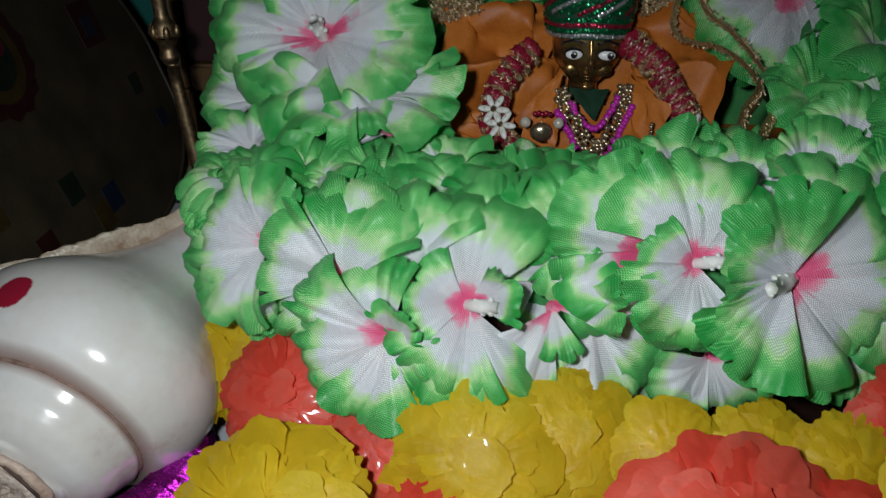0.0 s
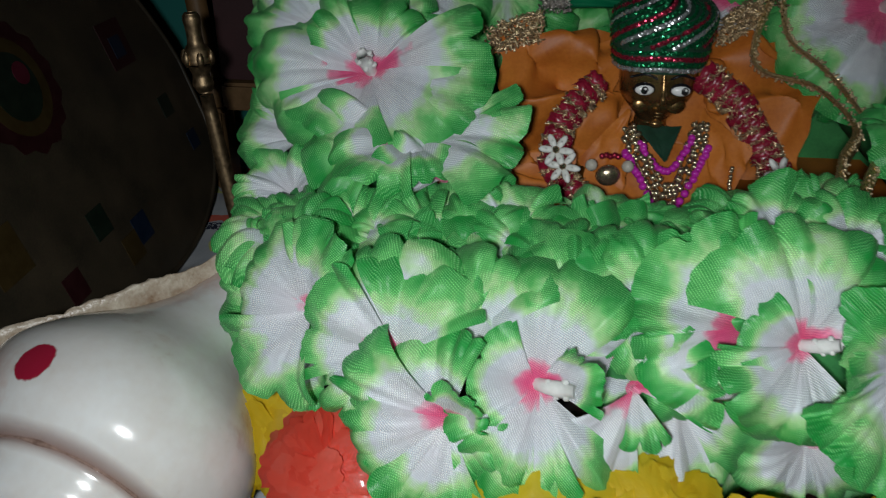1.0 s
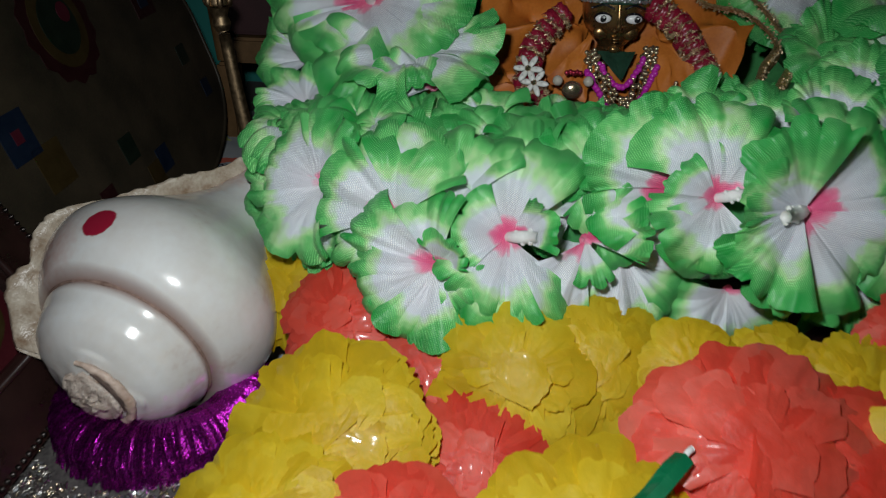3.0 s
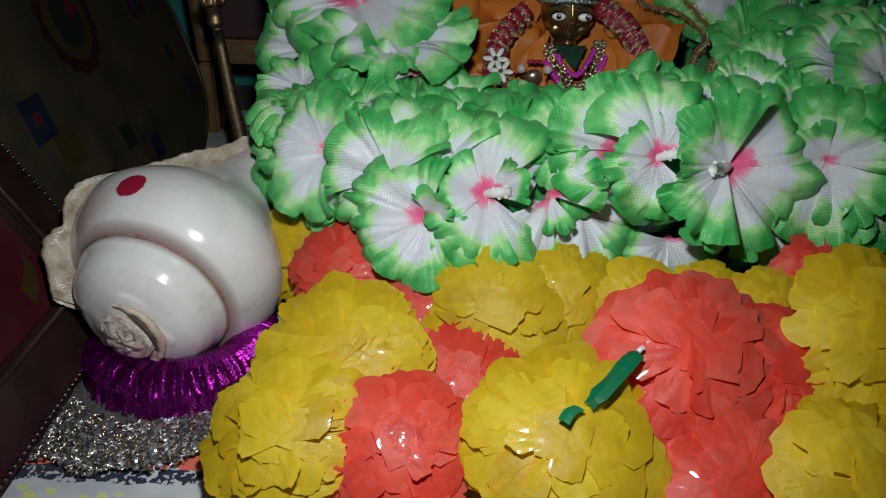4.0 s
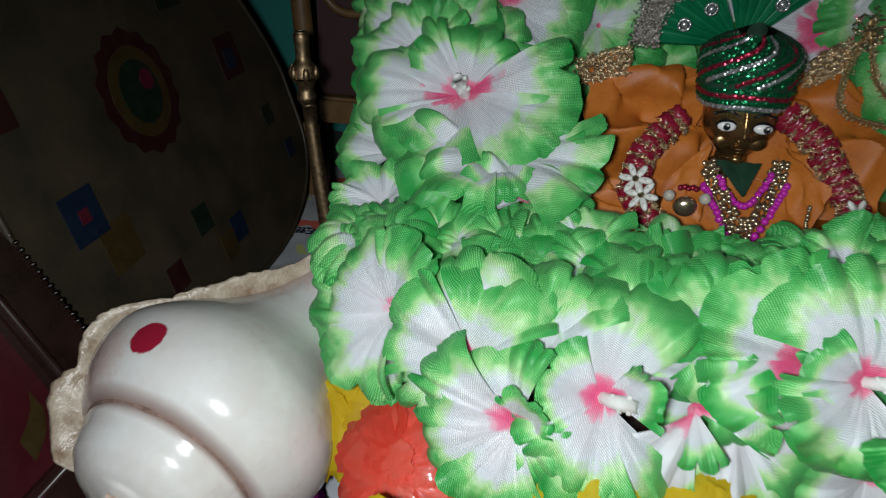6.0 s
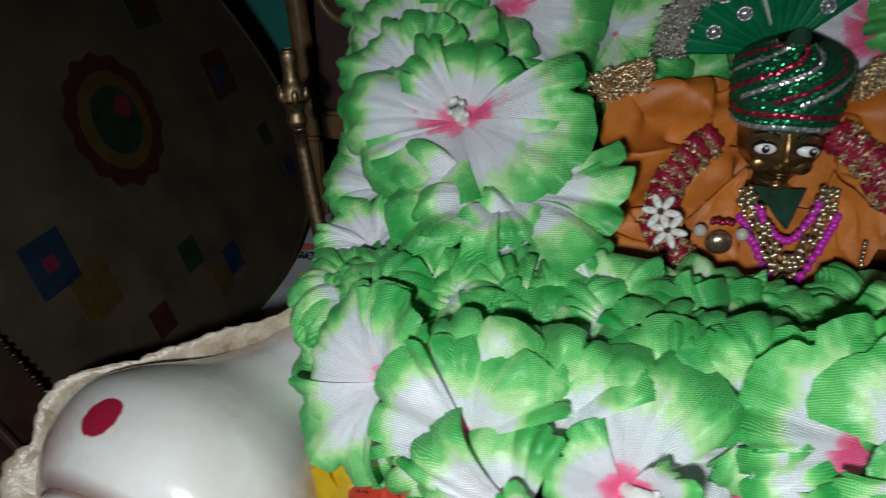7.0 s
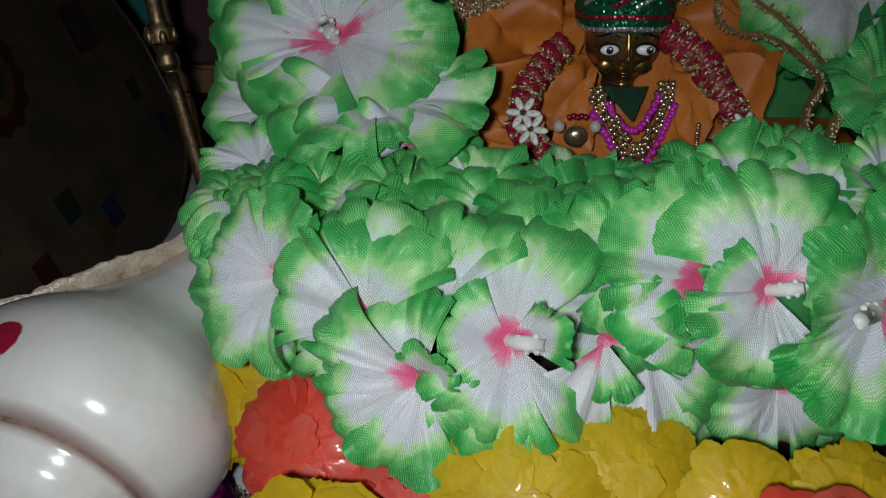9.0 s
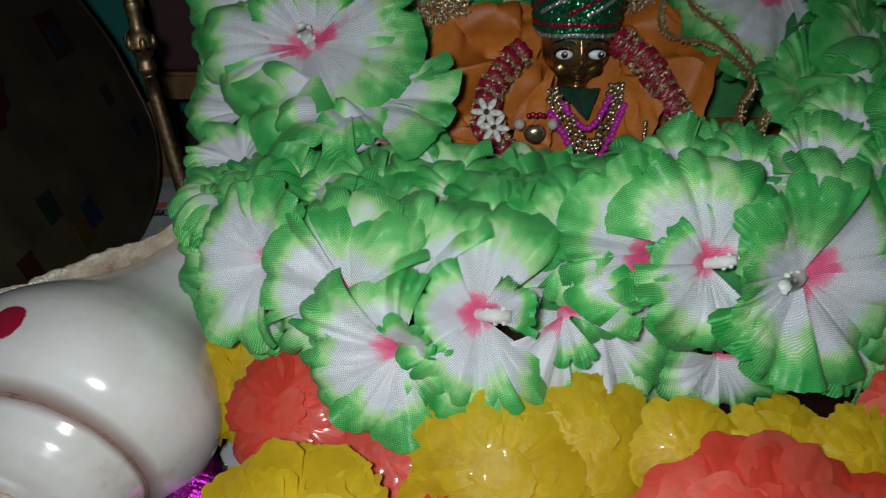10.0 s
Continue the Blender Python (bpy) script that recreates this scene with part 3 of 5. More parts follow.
flower(0.2418, 0.3520, 0.1883, 38, 54, 0.0387, stamen=False, ruffle=1.3, cup=0.35, tint=0.48)
flower(0.2810, 0.4350, 0.2186, -29, 42, 0.0450, stamen=False, ruffle=1.2, cup=0.3, tint=0.4)
flower(0.2667, 0.4800, 0.2294, 0, 25, 0.0527, stamen=False, cup=0.3, tint=0.25)
flower(0.3172, 0.5000, 0.2367, 0, 20, 0.0559, stamen=False, cup=0.3, tint=0.3)
flower(0.2401, 0.5000, 0.2427, 0, 15, 0.0560, stamen=False, cup=0.3, tint=0.28)
flower(0.0966, 0.5300, 0.2439, 0, 10, 0.0568, stamen=False, tint=0.28)
flower(0.1786, 0.5300, 0.2571, 0, 10, 0.0586, stamen=False, tint=0.28)
flower(0.1089, 0.5300, 0.2290, 0, 10, 0.0429, stamen=False, tint=0.28)
flower(0.1582, 0.5150, 0.2355, 0, 12, 0.0473, stamen=False, tint=0.28)
# ridge of the roll, rims crowded together
def ridge(x, y, z, yaw, el, R, tint):
    flower(x, y, z, yaw, el, R, stamen=False, ruffle=1.25, cup=0.34, droop=0.36, lobes=4.4, tint=tint)


ridge(-0.1047, 0.3517, 0.1277, 35.4, 77.7, 0.0331, 0.33)
ridge(-0.0868, 0.3494, 0.1319, 32.1, 57.6, 0.0285, 0.38)
ridge(-0.0658, 0.3392, 0.1382, -22.7, 62.9, 0.0310, 0.51)
ridge(-0.0518, 0.3412, 0.1362, 9.4, 58.1, 0.0235, 0.53)
ridge(-0.0357, 0.3547, 0.1338, 29.8, 63.3, 0.0323, 0.45)
ridge(-0.0139, 0.3541, 0.1341, 15.3, 84.9, 0.0314, 0.40)
ridge(0.0018, 0.3413, 0.1395, -34.8, 63.6, 0.0279, 0.33)
ridge(0.0216, 0.3440, 0.1375, 25.5, 69.4, 0.0258, 0.44)
ridge(0.0398, 0.3546, 0.1347, -38.2, 78.0, 0.0311, 0.33)
ridge(0.0575, 0.3483, 0.1356, -39.3, 55.5, 0.0253, 0.56)
ridge(0.0715, 0.3539, 0.1312, 35.4, 65.0, 0.0273, 0.45)
ridge(0.0926, 0.3510, 0.1359, 23.8, 81.5, 0.0245, 0.55)
ridge(0.1043, 0.3488, 0.1356, 33.4, 64.9, 0.0321, 0.45)
ridge(-0.0901, 0.3268, 0.1342, -33.7, 48.8, 0.0289, 0.57)
ridge(-0.0757, 0.3398, 0.1342, 2.7, 57.0, 0.0257, 0.47)
ridge(-0.0500, 0.3307, 0.1359, -35.5, 73.3, 0.0232, 0.45)
ridge(-0.0321, 0.3357, 0.1355, 36.0, 64.2, 0.0294, 0.35)
ridge(-0.0167, 0.3375, 0.1347, -16.4, 58.5, 0.0311, 0.53)
ridge(0.0062, 0.3318, 0.1355, 18.4, 59.3, 0.0249, 0.42)
ridge(0.0184, 0.3398, 0.1325, 36.8, 64.1, 0.0272, 0.41)
ridge(0.0363, 0.3365, 0.1345, 29.4, 55.6, 0.0293, 0.51)
ridge(0.0595, 0.3362, 0.1326, -10.9, 66.5, 0.0254, 0.45)
ridge(0.0770, 0.3287, 0.1357, 35.6, 64.8, 0.0275, 0.33)
ridge(0.0944, 0.3347, 0.1355, -3.0, 70.1, 0.0287, 0.52)
ridge(0.1117, 0.3358, 0.1329, 26.3, 55.2, 0.0308, 0.53)
ridge(0.0194, 0.3133, 0.1363, 13.2, 47.5, 0.0264, 0.51)
ridge(0.0410, 0.3044, 0.1408, -27.2, 48.1, 0.0259, 0.38)
ridge(0.0599, 0.3047, 0.1412, -2.3, 41.2, 0.0217, 0.36)
flower(0.1292, 0.3350, 0.1520, -5, 50, 0.0255, stamen=False, ruffle=1.3, cup=0.4, tint=0.30)
flower(0.1081, 0.3220, 0.1545, -5, 50, 0.0240, stamen=False, ruffle=1.3, cup=0.4, tint=0.35)
flower(0.1359, 0.3180, 0.1540, 0, 45, 0.0250, stamen=False, ruffle=1.3, cup=0.4, tint=0.3)
flower(0.1474, 0.3700, 0.1480, -44, 56, 0.0197, stamen=False, ruffle=1.3, cup=0.4, tint=0.6)
# fillers deeper in the roll
flower(-0.0930, 0.3390, 0.0997, 5.5897, 26.8033, 0.0411, stamen=False, ruffle=1.3, cup=0.35, tint=0.38)
flower(-0.0606, 0.3390, 0.1008, -11.0736, 23.2008, 0.0396, stamen=False, ruffle=1.3, cup=0.35, tint=0.36)
flower(-0.0187, 0.3390, 0.1086, 5.6782, 16.8964, 0.0414, stamen=False, ruffle=1.3, cup=0.35, tint=0.23)
flower(0.0212, 0.3390, 0.0953, 15.9261, 23.382, 0.0436, stamen=False, ruffle=1.3, cup=0.35, tint=0.31)
flower(0.0547, 0.3390, 0.1101, 4.79688, 26.2772, 0.0440, stamen=False, ruffle=1.3, cup=0.35, tint=0.39)
flower(0.0940, 0.3390, 0.1085, 19.6733, 15.0189, 0.0393, stamen=False, ruffle=1.3, cup=0.35, tint=0.29)
flower(0.1294, 0.3390, 0.1134, 6.47281, 32.8256, 0.0418, stamen=False, ruffle=1.3, cup=0.35, tint=0.26)
flower(0.1611, 0.3390, 0.1124, 43.6227, 28.5956, 0.0468, stamen=False, ruffle=1.3, cup=0.35, tint=0.48)
flower(-0.0302, 0.3310, 0.0608, -4.22541, 21.3831, 0.0463, stamen=False, ruffle=1.3, cup=0.35, tint=0.27)
flower(0.0000, 0.3310, 0.0626, -18.9057, 27.4337, 0.0424, stamen=False, ruffle=1.3, cup=0.35, tint=0.22)
flower(0.0443, 0.3310, 0.0586, -24.3398, 25.6513, 0.0416, stamen=False, ruffle=1.3, cup=0.35, tint=0.38)
flower(0.0810, 0.3310, 0.0708, -11.6156, 18.0953, 0.0461, stamen=False, ruffle=1.3, cup=0.35, tint=0.22)
flower(0.1167, 0.3310, 0.0686, 7.24383, 27.0771, 0.0454, stamen=False, ruffle=1.3, cup=0.35, tint=0.18)
flower(0.1546, 0.3310, 0.0735, 1.6749, 21.7224, 0.0433, stamen=False, ruffle=1.3, cup=0.35, tint=0.28)
flower(0.1878, 0.3310, 0.0742, 12.2509, 26.8161, 0.0427, stamen=False, ruffle=1.3, cup=0.35, tint=0.21)
flower(0.2017, 0.3250, 0.1452, -1.77545, 48.6652, 0.0359, stamen=False, ruffle=1.4, cup=0.4, tint=0.43)
flower(0.2295, 0.3150, 0.1424, -19.4176, 46.4541, 0.0333, stamen=False, ruffle=1.4, cup=0.4, tint=0.44)
flower(0.2528, 0.3200, 0.1411, 8.32725, 44.1158, 0.0346, stamen=False, ruffle=1.4, cup=0.4, tint=0.49)
flower(0.2245, 0.3450, 0.1573, -38.5811, 46.2699, 0.0373, stamen=False, ruffle=1.4, cup=0.4, tint=0.48)
flower(0.2593, 0.3500, 0.1714, 11.8579, 53.2804, 0.0333, stamen=False, ruffle=1.4, cup=0.4, tint=0.58)
flower(0.2135, 0.4100, 0.1807, 59.7849, 46.9251, 0.0368, stamen=False, ruffle=1.4, cup=0.4, tint=0.57)
flower(0.0481, 0.3020, 0.1022, 0, 25, 0.0192, stamen=False, cup=0.3, tint=0.2)


# ---- plastic garland flowers ----
garland_count = [0]


def film_flower(x, y, z, yaw, el, R, mat, label, style="fluff"):
    """A plastic film flower: a fluffy ball of slit strips, or a flat fan of pleated sectors."""
    garland_count[0] += 1
    rng = random.Random(900 + garland_count[0])
    root = thing("garland_flower", label, "artificial flower", (0, 0, 0), "plastic garland flowers")
    root.matrix_basis = facing(x, y, z, yaw, el)
    # start, reach, lift, count, rise, half width (strips) or half angle (sectors)
    fluff = ((0.25, 0.40, 1.02, -0.26, 17, 0.0, 0.24), (0.18, 0.34, 0.96, -0.17, 17, 0.0, 0.24), (0.05, 0.25, 0.86, -0.11, 15, 0.0, 0.24), (-0.08, 0.15, 0.68, -0.07, 12, 0.0, 0.24), (-0.30, -0.10, 0.42, -0.04, 7, 0.0, 0.25))
    fan = ((0.05, 0.08, 1.02, -0.22, 11, 0.0, 0.40), (0.05, 0.08, 0.95, -0.15, 10, 0.01, 0.42), (0.06, 0.12, 0.82, -0.11, 8, 0.01, 0.46), (0.0, 0.10, 0.60, -0.08, 7, 0.0, 0.52), (-0.30, -0.20, 0.36, -0.05, 3, -0.02, -0.26))
    for layer, (b0, b1, reach, lift, n, rise, wide) in enumerate(fan if style == "fan" else fluff):
        for k in range(n):
            s = Soup()
            a0 = 2 * math.pi * (k + 0.5 * layer) / n + rng.uniform(-0.2, 0.2)
            start, L = R * rng.uniform(b0, b1), R * reach * rng.uniform(0.92, 1.04)
            sector = style == "fan" and wide > 0
            w = wide * rng.uniform(0.7, 1.3) if sector else R * abs(wide) * rng.uniform(0.75, 1.2)
            skew, tilt, twist, fold = rng.gauss(0, 0.2), rng.gauss(rise, 0.045 if style == "fan" else 0.06), rng.gauss(0, 0.10), rng.uniform(-0.05, 0.06)
            sd, rounding, pl = rng.uniform(0, 100), rng.uniform(0.10, 0.30), rng.uniform(2.5, 4.5)
            rows = []
            for i in range(11):
                v = i / 10
                row = []
                for j in range(15):
                    u = -1 + 2 * j / 14
                    r = start + (L - start) * v * (1 - rounding * u * u)
                    r += R * v * v * (0.05 * noise.noise((u * 2.3, sd, 1.7)) + 0.03 * noise.noise((u * 7, sd, 5.7)))
                    h = R * (lift + 0.22 * (1 - (r / R) ** 2) + tilt * v * v + twist * u * v * 0.4 + fold * (1 - abs(u)) * v)
                    h += R * (0.07 * noise.noise((u * 1.6 + sd, v * 2.6, sd)) + 0.03 * noise.noise((u * 5 + sd, v * 5, sd + 3))) * (0.3 + 0.7 * v)
                    if sector:
                        h += R * v * v * (0.03 * abs((pl * (u + 1) + sd) % 2 - 1) + 0.07 * noise.noise((u * 3 + sd, v * 2, sd)) + 0.03 * noise.noise((u * 7 + sd, v * 3, sd)))
                        a = a0 + w * u
                        row.append((r * math.cos(a), r * math.sin(a), h))
                    else:
                        q = w * u * (0.65 + 0.35 * v) + skew * w * v
                        row.append((r * math.cos(a0) - q * math.sin(a0), r * math.sin(a0) + q * math.cos(a0), h))
                rows.append(row)
            s.grid(rows)
            me = s.mesh("film_petal", mat)
            own = np.zeros(len(me.vertices) * 3, dtype=np.float32)
            me.vertex_normals.foreach_get("vector", own)
            own = own.reshape(-1, 3)
            own *= np.where(own[:, 2:] < 0, -1, 1)
            dome = np.array(s.v) * (0.9, 0.9, 0) + (0, 0, R)
            both = 0.62 * dome / np.linalg.norm(dome, axis=1)[:, None] + 0.38 * own
            me.normals_split_custom_set_from_vertices(both / np.linalg.norm(both, axis=1)[:, None])
            put("film_petal", me, root)
    s = Soup()
    s.ball((0, 0, -0.14 * R), 0.40 * R, 14, 8, (1, 1, 0.5))
    put("core", s.mesh("core", mat), root)
    return root


YL, RL = "yellow plastic film flower of a garland, crumpled", "coral red plastic film flower of a garland, crumpled"
film_flower(-0.0620, 0.1923, 0.056, -12, 48, 0.047, YELLOW, YL)
film_flower(-0.0830, 0.1520, 0.046, -18, 52, 0.042, YELLOW, YL)
film_flower(-0.0306, 0.1433, 0.046, -5, 52, 0.036, RED, RL, "fan")
film_flower(0.0435, 0.1386, 0.054, 0, 55, 0.049, YELLOW, YL, "fan")
film_flower(0.1083, 0.177, 0.074, 6, 50, 0.050, RED, RL, "fan")
film_flower(0.1552, 0.177, 0.066, 15, 50, 0.040, RED, RL, "fan")
film_flower(0.1219, 0.128, 0.036, 10, 50, 0.045, RED, RL, "fan")
film_flower(0.0190, 0.2300, 0.066, -4, 42, 0.042, YELLOW, YL, "fan")
film_flower(0.0560, 0.239, 0.066, 5, 40, 0.036, YELLOW, YL)
film_flower(0.0946, 0.2284, 0.076, 0, 40, 0.024, YELLOW, YL, "fan")
film_flower(0.1343, 0.224, 0.068, 8, 40, 0.032, YELLOW, YL)
film_flower(0.1646, 0.220, 0.070, 12, 40, 0.030, YELLOW, YL)
film_flower(0.200, 0.240, 0.080, 15, 40, 0.032, RED, RL)
film_flower(0.002, 0.198, 0.038, 0, 50, 0.040, RED, RL)
film_flower(-0.071, 0.265, 0.066, -20, 40, 0.034, RED, RL)
film_flower(-0.1014, 0.298, 0.062, -20, 35, 0.034, YELLOW, YL)
film_flower(0.200, 0.185, 0.085, 15, 48, 0.048, YELLOW, YL)
film_flower(0.168, 0.120, 0.052, 15, 50, 0.042, YELLOW, YL, "fan")
film_flower(-0.020, 0.238, 0.050, -5, 40, 0.036, RED, RL)
film_flower(-0.010, 0.095, 0.022, 0, 60, 0.034, RED, RL)
film_flower(0.085, 0.085, 0.022, 0, 60, 0.036, RED, RL)
film_flower(0.215, 0.125, 0.05, 20, 50, 0.044, YELLOW, YL)
film_flower(0.235, 0.23, 0.07, 20, 45, 0.042, YELLOW, YL)

# garland thread that strings the plastic flowers, and its green tie
s = Soup()
s.tube(spline([(-0.10, 0.29, 0.02), (-0.06, 0.2, 0.02), (0.0, 0.2, 0.02), (0.05, 0.15, 0.015), (0.12, 0.17, 0.02), (0.2, 0.19, 0.03)], 40), 0.0012, 6)
tagged(put("garland_thread", s.mesh("garland_thread", GREEN_FILM)), "thin green thread stringing plastic flowers together", "thread")
tie = thing("garland_tie", "green plastic ribbon tie lying across a yellow flower", "ribbon")
s = Soup()
rows = []
for i, p in enumerate(spline([(0.052, 0.141, 0.072), (0.061, 0.149, 0.077), (0.070, 0.158, 0.081), (0.077, 0.166, 0.083)], 12)):
    w = 0.0045 if i > 1 else 0.003
    rows.append([p + Vector((-w * 0.6, w * 0.7, 0.001 * math.sin(i))), p + Vector((0, 0, 0.0016)), p + Vector((w * 0.6, -w * 0.7, 0.0))])
s.grid(rows)
put("ribbon", s.mesh("ribbon", GREEN_FILM, False), tie)
s = Soup()
s.grid([[p + Vector((-0.002, 0.0022, 0.0)), p + Vector((0.0, 0.0, 0.0009)), p + Vector((0.0022, -0.0018, 0.0004))] for p in spline([(0.0405, 0.1335, 0.0690), (0.0435, 0.1375, 0.0712), (0.0480, 0.1400, 0.0718)], 7)])
put("scrap", s.mesh("scrap", GREEN_FILM, False), tie, None, "torn green ribbon scrap")
s = Soup()
s.tube(spline([(0.0768, 0.1658, 0.083), (0.079, 0.168, 0.084), (0.0808, 0.170, 0.0835)], 6), 0.0012, 8, True, 0.5)
put("tip", s.mesh("tip", STAMEN), tie, None, "clear plastic ribbon end")


# ---- conch on its ring ----
def make_shell_material():
    m = Mat("polished_shell", 0.16, 0.0, 0.6)
    obj = m.coord()
    blotch = m.noise(28, 4, obj)
    fine = m.noise(240, 3, obj)
    c = m.ramp(m.math("ADD", m.math("MULTIPLY", blotch, 0.8), m.math("MULTIPLY", fine, 0.2)), [(0.30, (0.48, 0.38, 0.34)), (0.44, (0.60, 0.58, 0.55)), (0.7, (0.67, 0.68, 0.67))])

    def spot(p, r, soft, wob=0.0):
        d = m.n("ShaderNodeVectorMath", operation="DISTANCE")
        m.set(d.inputs[0], obj)
        d.inputs[1].default_value = p
        dist = m.math("ADD", d.outputs["Value"], m.math("MULTIPLY_ADD", fine, wob, -wob / 2))
        return m.math("SUBTRACT", 1.0, m.math("MINIMUM", m.math("MAXIMUM", m.math("DIVIDE", m.math("SUBTRACT", dist, r), soft), 0.0), 1.0))

    c = m.mix(spot((0, 0, -0.004), 0.0125, 0.003, 0.012), c, (0.42, 0.28, 0.19))
    for p in SHELL_MARKS["rose"]:
        c = m.mix(m.math("MULTIPLY", spot(p, 0.006, 0.016, 0.014), 0.6), c, (0.52, 0.27, 0.23))
    # brown stain and darker line along the spiral groove
    sp = m.n("ShaderNodeSeparateXYZ")
    m.set(sp.inputs[0], obj)
    turn = m.math("DIVIDE", m.math("ARCTAN2", sp.outputs[1], sp.outputs[0]), 6.28318)
    turn = m.math("FRACT", m.math("ADD", turn, 1.0))
    line = m.math("MULTIPLY", 0.0285, m.math("POWER", 1.25, m.math("SUBTRACT", turn, 0.5)))
    off = m.math("ABSOLUTE", m.math("SUBTRACT", sp.outputs[2], line))
    groove_brown = m.math("SUBTRACT", 1.0, m.math("MINIMUM", m.math("DIVIDE", off, m.math("MULTIPLY_ADD", blotch, 0.006, 0.0012)), 1.0))
    c = m.mix(m.math("MULTIPLY", groove_brown, 0.9), c, (0.20, 0.10, 0.075))
    c = m.mix(spot(SHELL_MARKS["red"], 0.0093, 0.0006, 0.002), c, (0.30, 0.012, 0.035))
    c = m.mix(spot(SHELL_MARKS["black"], 0.0014, 0.0004, 0.0006), c, (0.02, 0.02, 0.02))
    c = m.mix(spot(SHELL_MARKS["black2"], 0.0010, 0.0004, 0.0006), c, (0.05, 0.04, 0.04))
    m.colour(c)
    m.set(m.b.inputs["Roughness"], m.math("MULTIPLY_ADD", blotch, 0.18, 0.06))
    m.bump(m.math("ADD", m.math("MULTIPLY", fine, 0.3), blotch), 0.10, 0.001)
    m.b.inputs["Subsurface Weight"].default_value = 0.08
    m.b.inputs["Subsurface Radius"].default_value = (0.01, 0.008, 0.006)
    return m.m


CREAM = mottled("rough_cream_shell_lip", (0.24, 0.16, 0.10), (0.58, 0.52, 0.42), 110, 0.35, bump=0.6, dist=0.002)
apex = Vector((-0.181, 0.230, 0.044))
axis = Vector((0.235, 0.93, 0.205)).normalized()
lipdir = Vector((-0.97, 0.1, 0.24))
lipdir = (lipdir - axis * lipdir.dot(axis)).normalized()
third = axis.cross(lipdir)
SHELL = Matrix((lipdir, third, axis)).transposed().to_4x4()
SHELL.translation = apex
inv = SHELL.inverted()
PROFILE_S = [-0.0052, -0.004, -0.002, 0.0, 0.004, 0.010, 0.016, 0.021, 0.026, 0.031, 0.042, 0.055, 0.068, 0.085, 0.105, 0.125, 0.145, 0.170, 0.185]
PROFILE_R = [0.002, 0.010, 0.0175, 0.0235, 0.0315, 0.0380, 0.0410, 0.0425, 0.0445, 0.0510, 0.0590, 0.0635, 0.0635, 0.0545, 0.0370, 0.0240, 0.0170, 0.012, 0.0095]


fine_s = np.linspace(-0.0052, 0.185, 1400)
fine_r = np.interp(fine_s, PROFILE_S, PROFILE_R)
narrow, broad = (np.convolve(np.pad(fine_r, q, mode="edge"), np.hanning(2 * q + 1) / np.hanning(2 * q + 1).sum(), "valid") for q in (15, 95))
share = np.clip((fine_s - 0.022) / 0.014, 0, 1)
fine_r = narrow * (1 - share) + broad * share


def suture(th, n):
    return 0.0285 * 1.25 ** (th / 6.28318 - 0.5) * 0.36 ** (-n)


def shell_r(sv, th):
    b = min(1.0, max(0.0, (sv - 0.032) / 0.04))
    b = b * b * (3 - 2 * b)
    se = sv * (0.0285 / suture(th, 0) * (1 - b) + b) if sv > 0 else sv
    r = float(np.interp(se, fine_s, fine_r)) * (1 + 0.045 * b * (0.4 + math.cos(th)))
    r *= 1 - 0.075 * b * max(0.0, math.sin(th)) ** 2
    if sv < 0.056:
        g = sv - suture(th, 0)
        r -= 0.0030 * math.exp(-(g / 0.0017) ** 2)
        if g > 0:
            r += 0.10 * min(g, 0.006) * math.exp(-g / 0.006)
    r *= 1 + 0.012 * math.sin(th + 0.8) + 0.006 * noise.noise((math.cos(th) * 2, math.sin(th) * 2, sv * 40))
    if sv < 0.001:
        r *= 1 + 0.20 * noise.noise((math.cos(th) * 1.7, math.sin(th) * 1.7, sv * 260))
    return r


SHELL_MARKS = {
    "red": inv @ Vector((-0.1815, 0.2695, 0.1095)), "black": inv @ Vector((-0.171, 0.2415, 0.0977)), "black2": inv @ Vector((-0.164, 0.2425, 0.0987)),
    "rose": [(0.05 * math.cos(a), 0.05 * math.sin(a), b) for a, b in ((0.0, 0.045), (0.35, 0.05), (0.7, 0.045), (3.9, 0.045), (4.4, 0.05))] + [(0.022, 0.028, 0.122), (0.012, 0.030, 0.145)]}
conch = thing("conch", "large polished white conch shell with a red painted dot", "conch shell", apex)
CON = Matrix.Translation(-apex) @ SHELL
ns, nt = 150, 120
prof = np.interp(np.linspace(0, 1, ns), [0, 0.5, 1], [-0.0052, 0.05, 0.185])
s = Soup()
CANAL = inv.to_3x3() @ Vector((0.030, 0.0, 0.027))


def canal_bend(sv):
    return CANAL * max(0.0, (sv - 0.08) / 0.105) ** 1.6


s.grid([[(shell_r(sv, th) * math.cos(th) + canal_bend(sv).x, shell_r(sv, th) * math.sin(th) + canal_bend(sv).y, sv + canal_bend(sv).z) for th in (2 * math.pi * j / nt for j in range(nt))] for sv in prof], close_v=True)
s.f.append(tuple(range(nt - 1, -1, -1)))
s.f.append(tuple(range(len(s.v) - nt, len(s.v))))
put("shell_body", s.mesh("shell_body", make_shell_material()), conch, CON)
